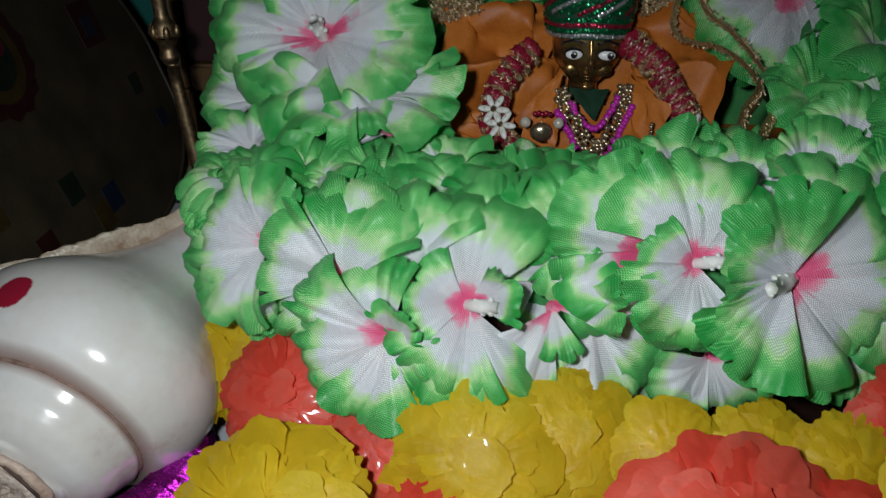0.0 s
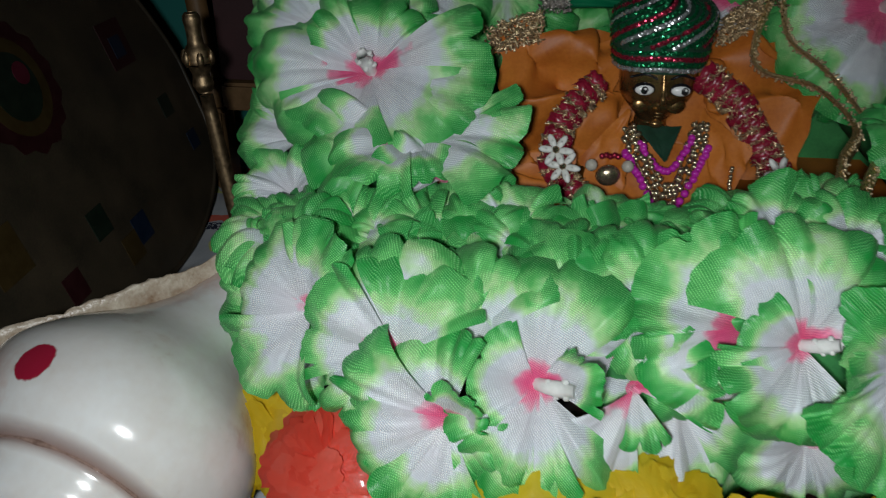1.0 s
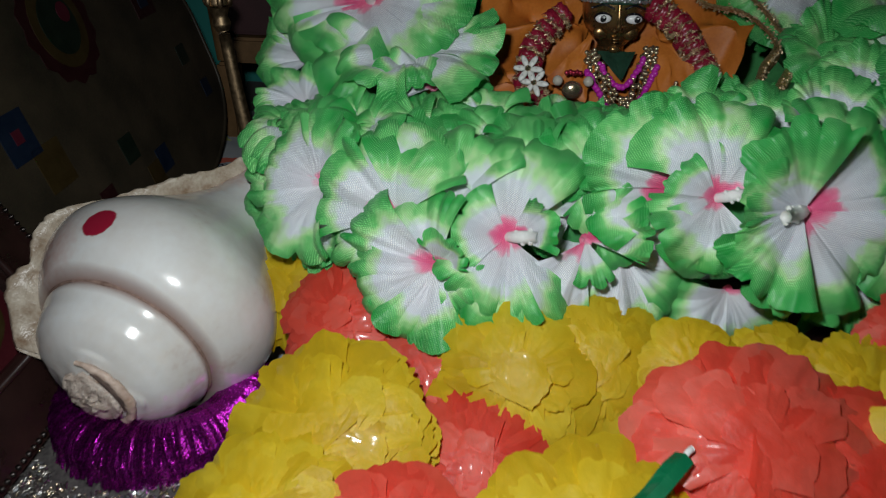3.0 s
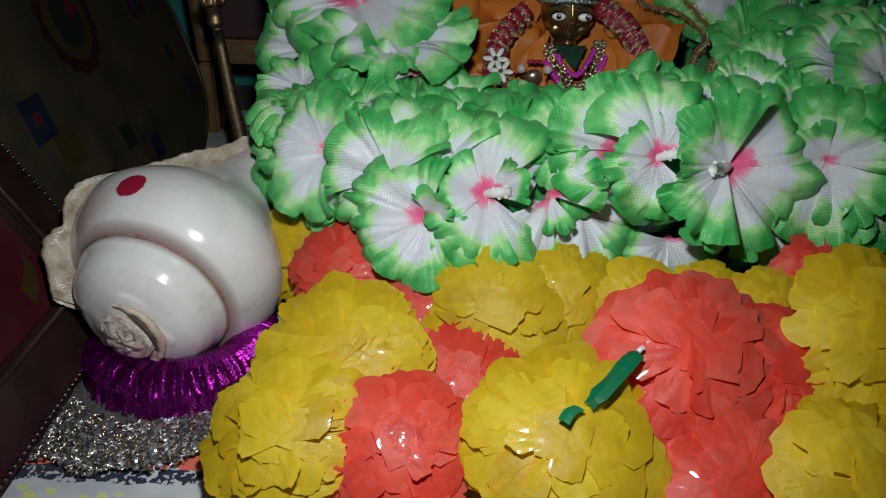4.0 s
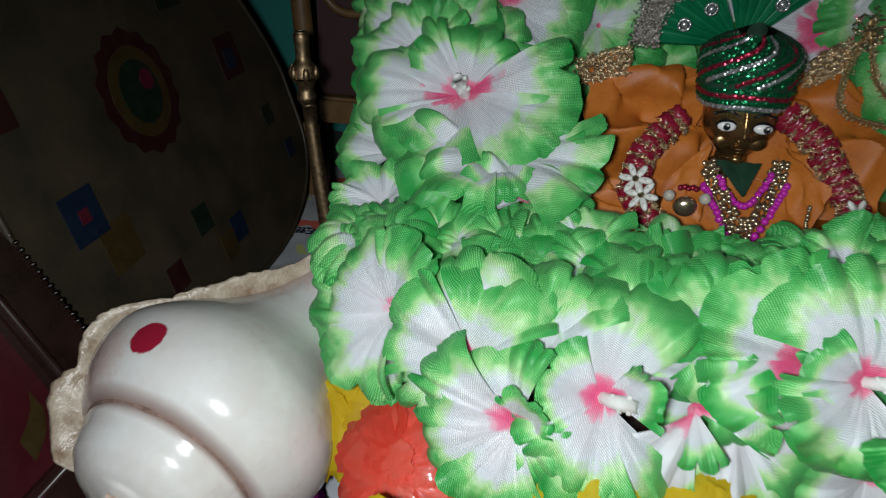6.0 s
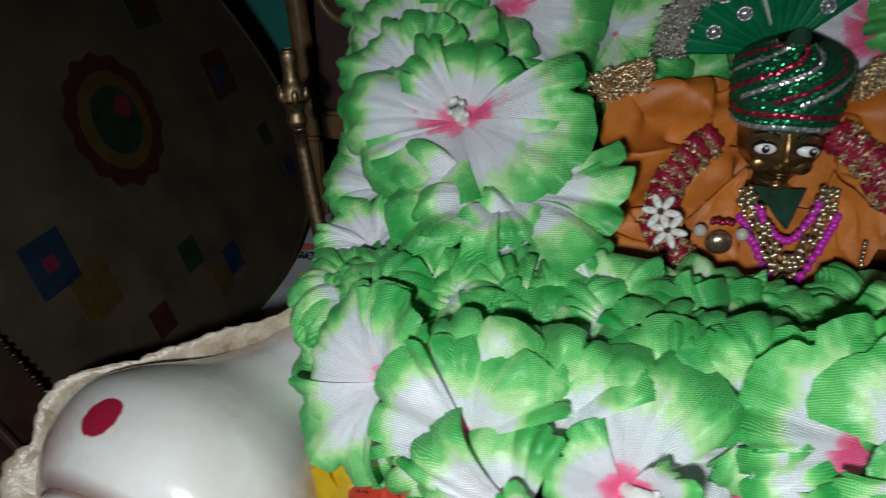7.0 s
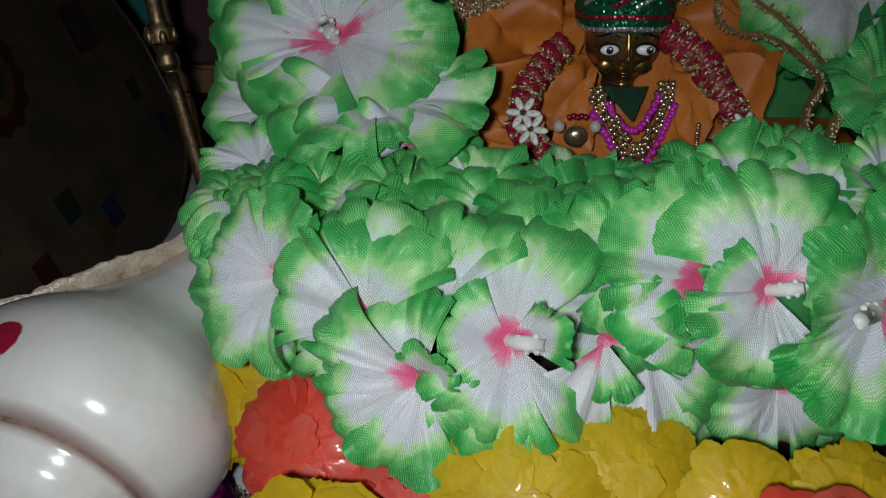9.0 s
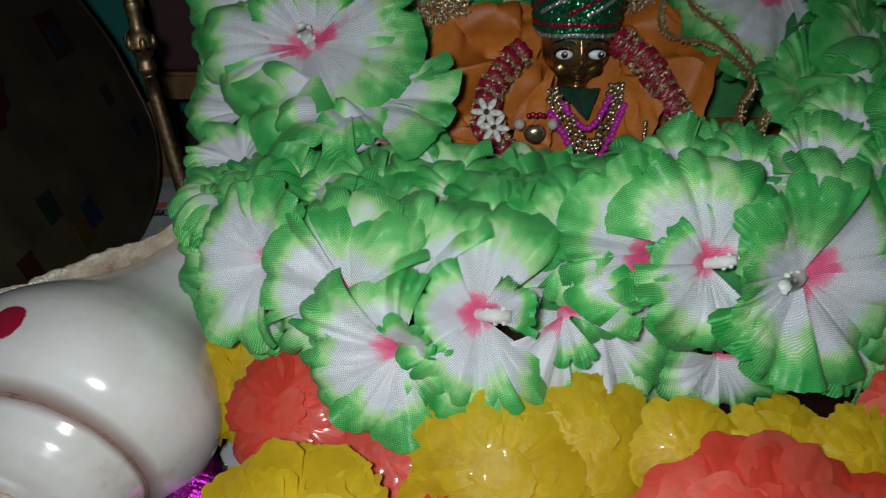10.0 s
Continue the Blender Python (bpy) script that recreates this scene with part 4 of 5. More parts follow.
# flared outer lip: a thin cream sheet behind the body, chipped along its edge
s = Soup()
rows = []
for i in range(90):
    f = i / 89
    sv = 0.012 + 0.170 * f
    base = float(np.interp(sv, PROFILE_S, PROFILE_R)) - 0.006
    edge = float(np.interp(sv, [0.012, 0.03, 0.068, 0.105, 0.145, 0.172, 0.182], [0.052, 0.0690, 0.0770, 0.0520, 0.0270, 0.0155, 0.0110]))
    edge += 0.0030 * noise.noise((i * 0.13, 2, 0)) + 0.0018 * noise.noise((i * 0.55, 7, 0)) - 0.004 * math.exp(-((f - 0.20) / 0.035) ** 2)
    th0 = -0.36 + 1.01 * f ** 0.6
    bend = canal_bend(sv)
    ring = []
    for k, (fr, dt) in enumerate(((0, -0.06), (0.35, -0.055), (0.7, -0.045), (0.93, -0.035), (1.0, 0.0), (0.93, 0.03), (0.7, 0.04), (0.35, 0.05), (0, 0.06))):
        rr = base + (edge - base) * fr + 0.0012 * noise.noise((i * 0.35, k * 1.3, 9))
        th = th0 + dt + 0.20 * fr
        ring.append((rr * math.cos(th) + bend.x, rr * math.sin(th) + bend.y, sv - 0.004 * fr + bend.z))
    rows.append(ring)
s.grid(rows)
put("outer_lip", s.mesh("outer_lip", CREAM), conch, CON, "rough cream broken shell lip")
s = Soup()
s.grid([[((0.0155 + 0.004 * noise.noise((math.cos(t) * 1.3, math.sin(t) * 1.3, p * 2))) * math.sin(p) * math.cos(t) - 0.001, (0.0155 + 0.004 * noise.noise((math.cos(t) * 1.3, math.sin(t) * 1.3, p * 2))) * math.sin(p) * math.sin(t),
         -0.0030 - 0.0042 * math.cos(p) + 0.0022 * noise.noise((math.cos(t) * 2.4, math.sin(t) * 2.4, p * 3))) for t in (6.28318 * j / 28 for j in range(28))] for p in (0.03 + 1.5 * i / 12 for i in range(13))], close_v=True)
s.f.append(tuple(range(28)))
put("broken_tip", s.mesh("broken_tip", mottled("worn_shell_tip", (0.40, 0.30, 0.24), (0.64, 0.56, 0.49), 300, 0.6, bump=0.8, dist=0.002)), conch, CON, "worn brown spire tip")

s = Soup()
arc = [((0.0215 + 0.0012 * noise.noise((k * 0.4, 3, 1))) * math.cos(1.3 + 0.11 * k), (0.0215 + 0.0012 * noise.noise((k * 0.4, 3, 1))) * math.sin(1.3 + 0.11 * k), -0.0025) for k in range(27)]
s.tube(arc, [max(0.0006, 0.0007 + 0.0017 * math.sin(math.pi * (k + 1) / 28) ** 0.7 + 0.0012 * noise.noise((k * 0.7, 1, 6))) for k in range(27)], 8)
put("broken_rim", s.mesh("broken_rim", mottled("tan_shell_break", (0.34, 0.23, 0.17), (0.60, 0.48, 0.40), 160, 0.5, bump=0.6, dist=0.002)), conch, CON, "tan broken rim round the spire tip")

# brown line of uneven width that follows the spiral groove
s = Soup()
line = [(shell_r(suture(a, 0), a) * math.cos(a), shell_r(suture(a, 0), a) * math.sin(a), suture(a, 0)) for a in (0.02 + 6.24 * k / 159 for k in range(160))]
s.tube(line, [max(0.00025, 0.0007 + 0.0013 * noise.noise((k * 0.13, 4, 2))) for k in range(160)], 6)
put("suture", s.mesh("suture", mottled("brown_groove_line", (0.10, 0.055, 0.04), (0.30, 0.20, 0.16), 200, 0.8)), conch, CON, "brown stain and dark line along the spiral groove")
# dark arc laid beside the tip, standing in for shade in its recess
s = Soup()
arc = [(0.0182 * math.cos(1.7 + 0.09 * k), 0.0182 * math.sin(1.7 + 0.09 * k), -0.0030) for k in range(18)]
s.tube(arc, [0.0006 + 0.0018 * math.sin(math.pi * (k + 1) / 19) for k in range(18)], 8)
put("hollow", s.mesh("hollow", mottled("dark_hollow_shade", (0.05, 0.03, 0.025), (0.12, 0.08, 0.065), 200, 0.9)), conch, CON, "dark arc that imitates shade in the hollow beside the spire tip")

ring = thing("tinsel_ring", "purple metallic tinsel ring under the conch", "ring cushion", (-0.163, 0.262, 0))
s = Soup()
s.grid([[((0.041 + 0.014 * math.cos(b)) * math.cos(a), (0.041 + 0.014 * math.cos(b)) * math.sin(a), 0.0145 + 0.0125 * math.sin(b)) for b in (6.283 * j / 16 for j in range(16))] for a in (6.283 * i / 60 for i in range(60))], True, True)
put("core", s.mesh("core", TINSEL), ring)
s = Soup()
rngt = random.Random(3)
for k in range(900):
    a, w, tw = rngt.uniform(0, 6.283), rngt.uniform(0.0005, 0.0011), rngt.gauss(0, 0.10)
    lift = rngt.uniform(-0.0009, 0.0009)
    rows = []
    for j in range(7):
        b = 2.2 - 2.9 * j / 6
        rr = 0.041 + (0.0150 + rngt.uniform(0, 0.0012)) * math.cos(b) + (0.006 * rngt.random() if j == 6 else 0)
        z = max(0.0015, 0.0145 + 0.0140 * math.sin(b))
        aa = a + tw * j / 6
        rows.append([(rr * math.cos(aa - w / rr), rr * math.sin(aa - w / rr), z), ((rr + lift) * math.cos(aa + w / rr), (rr + lift) * math.sin(aa + w / rr), z + lift)])
    s.grid(rows)
put("tinsel_fringe", s.mesh("tinsel_fringe", TINSEL, False), ring, None, "", "stuff")

mat_ob = thing("lace_mat", "round silver lace mat with beads and sequins", "mat", (-0.176, 0.246, 0.002))
s = Soup()
s.grid([[(r * math.cos(a), r * math.sin(a), 0.0012) for a in (6.283 * i / 60 for i in range(60))] for r in (0.0, 0.02, 0.05, 0.078)], close_v=True)
put("backing", s.mesh("backing", mottled("grey_net", (0.05, 0.045, 0.045), (0.13, 0.12, 0.11), 300, 0.6)), mat_ob)
sil, bead, seq = Soup(), Soup(), Soup()
for k in range(4200):
    a, r = rngt.uniform(0, 6.283), 0.082 * math.sqrt(rngt.uniform(0.28, 1))
    r *= 1 + 0.03 * math.sin(a * 14)
    c = Vector((r * math.cos(a), r * math.sin(a), 0.0028))
    q = rngt.random()
    if q < 0.55:
        d = Vector((rngt.gauss(0, 1), rngt.gauss(0, 1), rngt.gauss(0, 0.4))).normalized() * rngt.uniform(0.001, 0.0024)
        sil.tube([c - d, c + Vector((0, 0, 0.0012)), c + d], 0.0004, 5)
    elif q < 0.85:
        bead.ball(c, rngt.uniform(0.0006, 0.0011), 6, 4)
    else:
        n = Vector((rngt.gauss(0, 0.5), rngt.gauss(0, 0.5), 1)).normalized()
        o = n.orthogonal().normalized()
        o2 = n.cross(o)
        seq.add([c + (o * math.cos(6.283 * j / 8) + o2 * math.sin(6.283 * j / 8)) * 0.0017 for j in range(8)] + [c + n * 0.0006], [(j, (j + 1) % 8, 8) for j in range(8)])
put("lace_threads", sil.mesh("lace_threads", SILVER), mat_ob, None, "", "stuff")
put("bead_trim", bead.mesh("bead_trim", GOLDBEAD), mat_ob, None, "", "stuff")
put("sequin_trim", seq.mesh("sequin_trim", SEQ_SILVER, False), mat_ob, None, "", "stuff")


# ---- framed picture and painted board on the left ----
def lean_pose(x, y, z, lean):
    """x axis along the floor towards the back, y axis up the leaning face, z axis out of the face."""
    a = radians(lean)
    ex, ey = Vector((0, 1, 0)), Vector((-math.sin(a), 0, math.cos(a)))
    m = Matrix((ex, ey, ex.cross(ey))).transposed().to_4x4()
    m.translation = (x, y, z)
    return m


frame_ob = thing("picture_frame", "dark wooden picture frame with a beaded edge, leaning back", "picture frame")
frame_ob.matrix_basis = lean_pose(-0.222, 0.0, 0.004, 32)
W0, W1, H = 0.0, 0.318, 0.30
for name, lo, hi in (("side_bar", (W1 - 0.036, 0, 0), (W1, H, 0.014)), ("side_bar", (W0, 0, 0), (W0 + 0.036, H, 0.014)), ("bottom_bar", (W0 + 0.036, 0, 0), (W1 - 0.036, 0.038, 0.0135)), ("top_bar", (W0 + 0.036, H - 0.038, 0), (W1 - 0.036, H, 0.0135))):
    bar = box_part(name, lo, hi, WOOD, frame_ob, 0.003)
    s = Soup()
    along = 1 if "side" in name else 0
    n = int((hi[along] - lo[along]) / 0.0045)
    edge = hi[0] - 0.004 if lo[0] > 0.1 and along else (lo[0] + 0.004 if along else (lo[1] + 0.004 if lo[1] < 0.1 else hi[1] - 0.004))
    for k in range(n):
        q = lo[along] + 0.003 + 0.0045 * k
        c = (edge, q, 0.0145) if along else (q, edge, 0.014)
        s.ball(c, 0.0016, 6, 4)
    put("bead_moulding", s.mesh("bead_moulding", shine("worn_silver_moulding", (0.11, 0.095, 0.09), 0.35)), bar)
    s = Soup()
    inner = lo[0] + 0.003 if lo[0] > 0.1 and along else (hi[0] - 0.003 if along else (hi[1] - 0.003 if lo[1] < 0.1 else lo[1] + 0.003))
    pts = [(inner, lo[1], 0.015), (inner, hi[1], 0.015)] if along else [(lo[0], inner, 0.0145), (hi[0], inner, 0.0145)]
    s.tube(pts, 0.0022, 8)
    put("inner_lip", s.mesh("inner_lip", WOOD), bar)
box_part("picture", (W0 + 0.034, 0.036, 0.001), (W1 - 0.034, H - 0.036, 0.005), mottled("dark_red_print", (0.030, 0.004, 0.006), (0.075, 0.010, 0.014), 20, 0.35), frame_ob, 0.0, "dark red glossy print")
s = Soup()
s.grid([[(0.252 + 0.006 * i + 0.004 * math.sin(i), 0.045 + 0.012 * j + 0.004 * i, 0.0056) for j in range(2)] for i in range(5)])
put("painted_flame", s.mesh("painted_flame", GOLD_PAINT), frame_ob)

board = thing("painted_board", "dark painted board with rounded corners and faded coloured motifs", "painted board")
board.matrix_basis = lean_pose(-0.243, 0.312, 0.004, 18)


def rounded(x0, y0, x1, y1, r, seg=10):
    pts = []
    for cx, cy, a in ((x1 - r, y0 + r, -90), (x1 - r, y1 - r, 0), (x0 + r, y1 - r, 90), (x0 + r, y0 + r, 180)):
        pts += [(cx + r * math.cos(radians(a + 90 * k / seg)), cy + r * math.sin(radians(a + 90 * k / seg))) for k in range(seg + 1)]
    return pts


def plate(outline, z0, z1, inset=0.0):
    s = Soup()
    n = len(outline)
    cx, cy = sum(p[0] for p in outline) / n, sum(p[1] for p in outline) / n
    top = [(cx + (p[0] - cx) * (1 - inset), cy + (p[1] - cy) * (1 - inset)) for p in outline]
    s.add([(*p, z0) for p in outline] + [(*p, z1) for p in top], [tuple(range(n, 2 * n)), tuple(range(n - 1, -1, -1))] + [(i, (i + 1) % n, n + (i + 1) % n, n + i) for i in range(n)])
    return s


def arched(x0, y0, x1, y1, r, spring, seg=24):
    """Rounded lower corners, an arched shoulder that springs from the far side."""
    pts = [(x1 - 2.1 * r * (1 - math.sin(0.157 * k)), y0 + 1.2 * r * (1 - math.cos(0.157 * k))) for k in range(11)]
    rx, ry = 0.58 * (x1 - x0), y1 - spring
    for k in range(seg + 1):
        a = math.pi / 2 * k / seg
        pts.append((x1 - rx + rx * math.cos(a) ** 1.43, spring + ry * math.sin(a) ** 1.43))
    return pts + rounded(x0, y0, x1, y1, r)[22:]


put("panel", plate(arched(0.0, 0.0, 0.362, 0.36, 0.065, 0.125), -0.012, 0.0).mesh("panel", BOARD, False), board)
rim = arched(0.002, 0.002, 0.360, 0.358, 0.064, 0.125)
s = Soup()
s.tube([(*p, 0.0) for p in rim + rim[:1]], 0.002, 6, False)
put("rim", s.mesh("rim", BOARD), board, None, "dark raised rim")


def motif(name, cx, cy, pts, mat, z=0.0008):
    cx += 0.033
    put(name, plate([(cx + x, cy + y) for x, y in pts], -0.0005, z).mesh(name, mat, False), board)


def disc(r, n=28, wob=0.0, q=9):
    return [(r * (1 + wob * math.sin(q * 6.283 * k / n)) * math.cos(6.283 * k / n), r * (1 + wob * math.sin(q * 6.283 * k / n)) * math.sin(6.283 * k / n)) for k in range(n)]


def square(r, a=0.0, k=1.0):
    return [(r * math.cos(radians(a + 45 + 90 * i)), k * r * math.sin(radians(a + 45 + 90 * i))) for i in range(4)]


motif("red_sunburst", 0.118, 0.166, disc(0.040, 56, 0.045, 14), DARKRED_PAINT, 0.0006)
motif("ochre_ring", 0.118, 0.166, disc(0.030), GOLD_PAINT, 0.0010)
motif("green_disc", 0.118, 0.166, disc(0.021), GREEN_PAINT, 0.0014)
motif("pink_spot", 0.128, 0.172, disc(0.007), PINK_PAINT, 0.0018)
for cx, cy, r, mt in ((0.022, 0.118, 0.021, BLUE_PAINT), (0.040, 0.092, 0.021, GOLD_PAINT), (0.125, 0.070, 0.014, GREEN_PAINT), (0.165, 0.046, 0.014, BLUE_PAINT), (0.145, 0.040, 0.014, GOLD_PAINT), (0.075, 0.050, 0.013, DARKRED_PAINT), (0.245, 0.162, 0.024, DARKRED_PAINT), (0.273, 0.104, 0.012, GREEN_PAINT), (0.291, 0.068, 0.011, BLUE_PAINT), (0.190, 0.225, 0.022, GREEN_PAINT), (-0.005, 0.190, 0.020, DARKRED_PAINT)):
    motif("painted_lozenge", cx, cy, square(r, 0), mt, 0.0006)
motif("red_centre", 0.190, 0.222, square(0.010, 45), DARKRED_PAINT, 0.0010)
motif("blue_centre", 0.245, 0.160, square(0.011), BLUE_PAINT, 0.0010)
motif("pink_centre", 0.022, 0.118, square(0.006), PINK_PAINT, 0.0010)

# ---- brass staff, chair back ----
staff = thing("brass_staff", "slender brass staff with an ornamental knob on top", "staff", (-0.181, 0.5, 0.0))
for name, pts, rad in (("shaft", [(-0.001, 0, 0.004), (0.0, 0, 0.05), (-0.006, 0, 0.10), (-0.0115, 0, 0.15)], [0.0075, 0.0062, 0.0052, 0.0042]),
                       ("neck", [(-0.0118, 0, 0.152), (-0.0125, 0, 0.157), (-0.013, 0, 0.163), (-0.0132, 0, 0.170)], [0.0042, 0.0068, 0.0052, 0.0078]),
                       ("finial", [(-0.0134, 0, 0.171), (-0.0138, 0, 0.178), (-0.014, 0, 0.183), (-0.0143, 0, 0.190), (-0.0145, 0, 0.198), (-0.0146, 0, 0.201)], [0.009, 0.0082, 0.0048, 0.0046, 0.0056, 0.004])):
    s = Soup()
    s.tube(spline(pts, 14), [float(np.interp(i / 13 * (len(rad) - 1), range(len(rad)), rad)) for i in range(14)], 12)
    put(name, s.mesh(name, BRASS), staff)
s = Soup()
for k in range(6):
    a = 6.283 * k / 6
    s.ball((-0.0137 + 0.0085 * math.cos(a), 0.0085 * math.sin(a), 0.174), 0.0032, 8, 5, (0.8, 0.8, 1.5))
put("knob_petals", s.mesh("knob_petals", BRASS), staff)
s = Soup()
s.tube(spline([(0.008, -0.004, 0.004), (0.008, -0.004, 0.022), (0.006, -0.003, 0.045), (0.003, 0, 0.06)], 14), [0.012, 0.0135, 0.015, 0.0155, 0.015, 0.014, 0.0125, 0.011, 0.0095, 0.008, 0.007, 0.006, 0.0055, 0.005], 14)
put("foot", s.mesh("foot", BRASS), staff)

chair = thing("chair_back", "maroon carved chair back with gilded edge behind the throne", "chair", (0.03, 0.70, 0))
for name, lo, hi, mt in (("panel", (-0.283, -0.012, 0.105), (0.30, 0.01, 0.62), MAROON), ("bottom_rail", (-0.283, -0.016, 0.078), (0.30, 0.012, 0.103), GOLDEDGE), ("leg", (-0.30, -0.016, 0.0), (-0.283, 0.014, 0.078), GOLDEDGE), ("leg", (0.283, -0.016, 0.0), (0.30, 0.014, 0.078), GOLDEDGE)):
    box_part(name, lo, hi, mt, chair, 0.003)
for sx in (-1, 1):
    s = Soup()
    s.tube([(sx * 0.292 - (0.036 * (k / 11) if sx < 0 else -0.036 * k / 11) + 0.0, -0.006, 0.08 + 0.5 * k / 11) for k in range(12)], 0.0095, 8)
    put("gilded_post", s.mesh("gilded_post", GOLDEDGE), chair)
for ox, oz in ((-0.243, 0.205), (-0.20, 0.30), (0.2, 0.2)):
    s = Soup()
    s.tube(spline([(ox - 0.03, -0.016, oz + 0.03), (ox - 0.034, -0.016, oz), (ox - 0.018, -0.016, oz - 0.022), (ox + 0.012, -0.016, oz - 0.022), (ox + 0.028, -0.016, oz - 0.004)], 24), 0.0042, 8)
    put("carved_scroll", s.mesh("carved_scroll", GOLDEDGE), chair)
    s = Soup()
    s.ball((ox + 0.005, -0.014, oz + 0.008), 0.018, 12, 8, (1, 0.35, 0.9))
    put("carved_boss", s.mesh("carved_boss", GOLDEDGE), chair)

dark_box = thing("dark_cabinet", "dark wooden cabinet side beside the throne", "cabinet", (0.42, 0.5, 0))
box_part("side_panel", (-0.08, -0.12, 0.0), (0.12, 0.18, 0.5), WOOD, dark_box, 0.004)
beads_ob = thing("bead_heap", "heap of dark glossy beads beside the throne", "beads", (0.29, 0.30, 0))
s = Soup()
for k in range(160):
    a, r = rngt.uniform(0, 6.283), 0.036 * math.sqrt(rngt.random())
    s.ball((r * math.cos(a), r * 1.2 * math.sin(a), 0.006 + 0.075 * (1 - (r / 0.04) ** 2) * rngt.random()), rngt.uniform(0.004, 0.006), 8, 5)
put("beads", s.mesh("beads", mottled("dark_glossy_beads", (0.02, 0.008, 0.008), (0.05, 0.02, 0.018), 100, 0.15)), beads_ob)


# ---- the figurine and its dress ----
def loft(s, rows, seg=20):
    """Elliptic rings: (x, y, z, rx, ry)."""
    s.grid([[(x + rx * math.cos(6.283 * j / seg), y + ry * math.sin(6.283 * j / seg), z) for j in range(seg)] for x, y, z, rx, ry in rows], close_v=True)
    k = len(s.v)
    s.f.append(tuple(range(k - seg, k)))
    n = len(rows) * seg
    s.f.append(tuple(range(k - n + seg - 1, k - n - 1, -1)))


def figurine():
    """One mesh: head with nose, lips and painted eyes, neck and seated body; slots for brass, white, black."""
    s, mats = Soup(), []

    def take(mi):
        mats.extend([mi] * (len(s.f) - len(mats)))

    hx, hy, hz = 0.0765, 0.448, 0.180
    rows = []
    for i in range(17):
        t = i / 16
        z = hz - 0.0185 + 0.042 * t
        w = 0.0205 * math.sin(math.pi * (0.10 + 0.62 * t)) ** 0.6 * (0.62 + 0.38 * min(1, t * 3))
        rows.append((hx, hy, z, w, w * 0.85))
    loft(s, rows, 28)
    s.tube(spline([(hx - 0.0005, hy - 0.0175, hz + 0.014), (hx, hy - 0.0192, hz + 0.004), (hx, hy - 0.0225, hz - 0.003)], 8), [0.0008, 0.0011, 0.0013, 0.0014, 0.0016, 0.0018, 0.0019, 0.0015], 8)
    s.ball((hx - 0.0018, hy - 0.0192, hz - 0.0038), 0.0012, 8, 5)
    s.ball((hx + 0.0018, hy - 0.0192, hz - 0.0038), 0.0012, 8, 5)
    s.ball((hx, hy - 0.0165, hz - 0.0092), 0.0026, 10, 6, (1.0, 0.3, 0.22))
    s.ball((hx, hy - 0.0160, hz - 0.0110), 0.0022, 10, 6, (1.0, 0.3, 0.24))
    s.ball((hx, hy - 0.0125, hz - 0.0160), 0.0042, 10, 6, (1.0, 0.7, 0.6))
    for sx in (-1, 1):
        s.ball((hx + sx * 0.009, hy - 0.0115, hz - 0.0065), 0.0052, 10, 6, (1, 0.4, 0.8))
    loft(s, [(hx, hy + 0.012, 0.118, 0.030, 0.014), (hx, hy + 0.012, 0.135, 0.028, 0.013), (hx, hy + 0.010, 0.150, 0.020, 0.010), (hx, hy + 0.005, 0.158, 0.009, 0.008), (hx, hy + 0.003, 0.168, 0.008, 0.008)], 20)
    take(0)
    for sx in (-1, 1):
        ex = hx + sx * 0.0092
        s.ball((ex, hy - 0.0162, hz + 0.0035), 0.0056, 14, 8, (1.05, 0.36, 0.62))
        take(2)
        s.ball((ex, hy - 0.0172, hz + 0.0032), 0.0047, 14, 8, (1.05, 0.36, 0.58))
        take(1)
        s.ball((ex + sx * 0.001 + 0.0008, hy - 0.0188, hz + 0.0034), 0.0021, 10, 6, (0.9, 0.20, 1.0))
        take(2)
        s.ball((ex + sx * 0.001 + 0.0012, hy - 0.0193, hz + 0.0042), 0.0007, 6, 4, (1, 0.3, 1))
        take(1)
        s.tube(spline([(ex - sx * 0.006, hy - 0.0172, hz + 0.0090), (ex, hy - 0.0168, hz + 0.0112), (ex + sx * 0.007, hy - 0.0125, hz + 0.0085)], 8), 0.0007, 6)
        take(2)
    # added gold strip that imitates the bright reflection on the forehead
    s.tube([(hx, hy - 0.0182, hz + 0.0075), (hx, hy - 0.0180, hz + 0.0165)], 0.0011, 6, True, 0.5)
    take(3)
    me = s.mesh("statue", (FIG_BRASS, EYEWHITE, BLACK, GOLDBEAD))
    me.polygons.foreach_set("material_index", mats)
    ob = put("statue", me)
    return tagged(ob, "small aged brass figurine with painted eyes, seated", "statue")


figurine()

turban = thing("turban", "green turban with slanting rows of red and silver sequins", "turban", (0.0755, 0.448, 0.19))
s = Soup()
rows = []
for i in range(17):
    t = i / 16
    r = 0.0255 + 0.0035 * math.sin(math.pi * t * 0.8) - 0.022 * max(0, t - 0.72) / 0.28 * max(0, t - 0.72) / 0.28
    rows.append([(r * math.cos(a) * (1 + 0.02 * math.sin(3 * a + 9 * t)), 0.88 * r * math.sin(a), 0.002 + 0.034 * t + 0.004 * math.sin(a * 1.0 + 0.4) * t) for a in (6.283 * j / 40 for j in range(40))])
s.grid(rows, close_v=True)
s.f.append(tuple(range(len(s.v) - 40, len(s.v))))
put("wrap", s.mesh("wrap", VELVET), turban)
turban.scale = (0.90, 0.92, 1.10)


def turban_r(z):
    t = (z - 0.002) / 0.034
    return 0.0255 + 0.0035 * math.sin(math.pi * t * 0.8) - (0.022 * ((t - 0.72) / 0.28) ** 2 if t > 0.72 else 0) + 0.0006


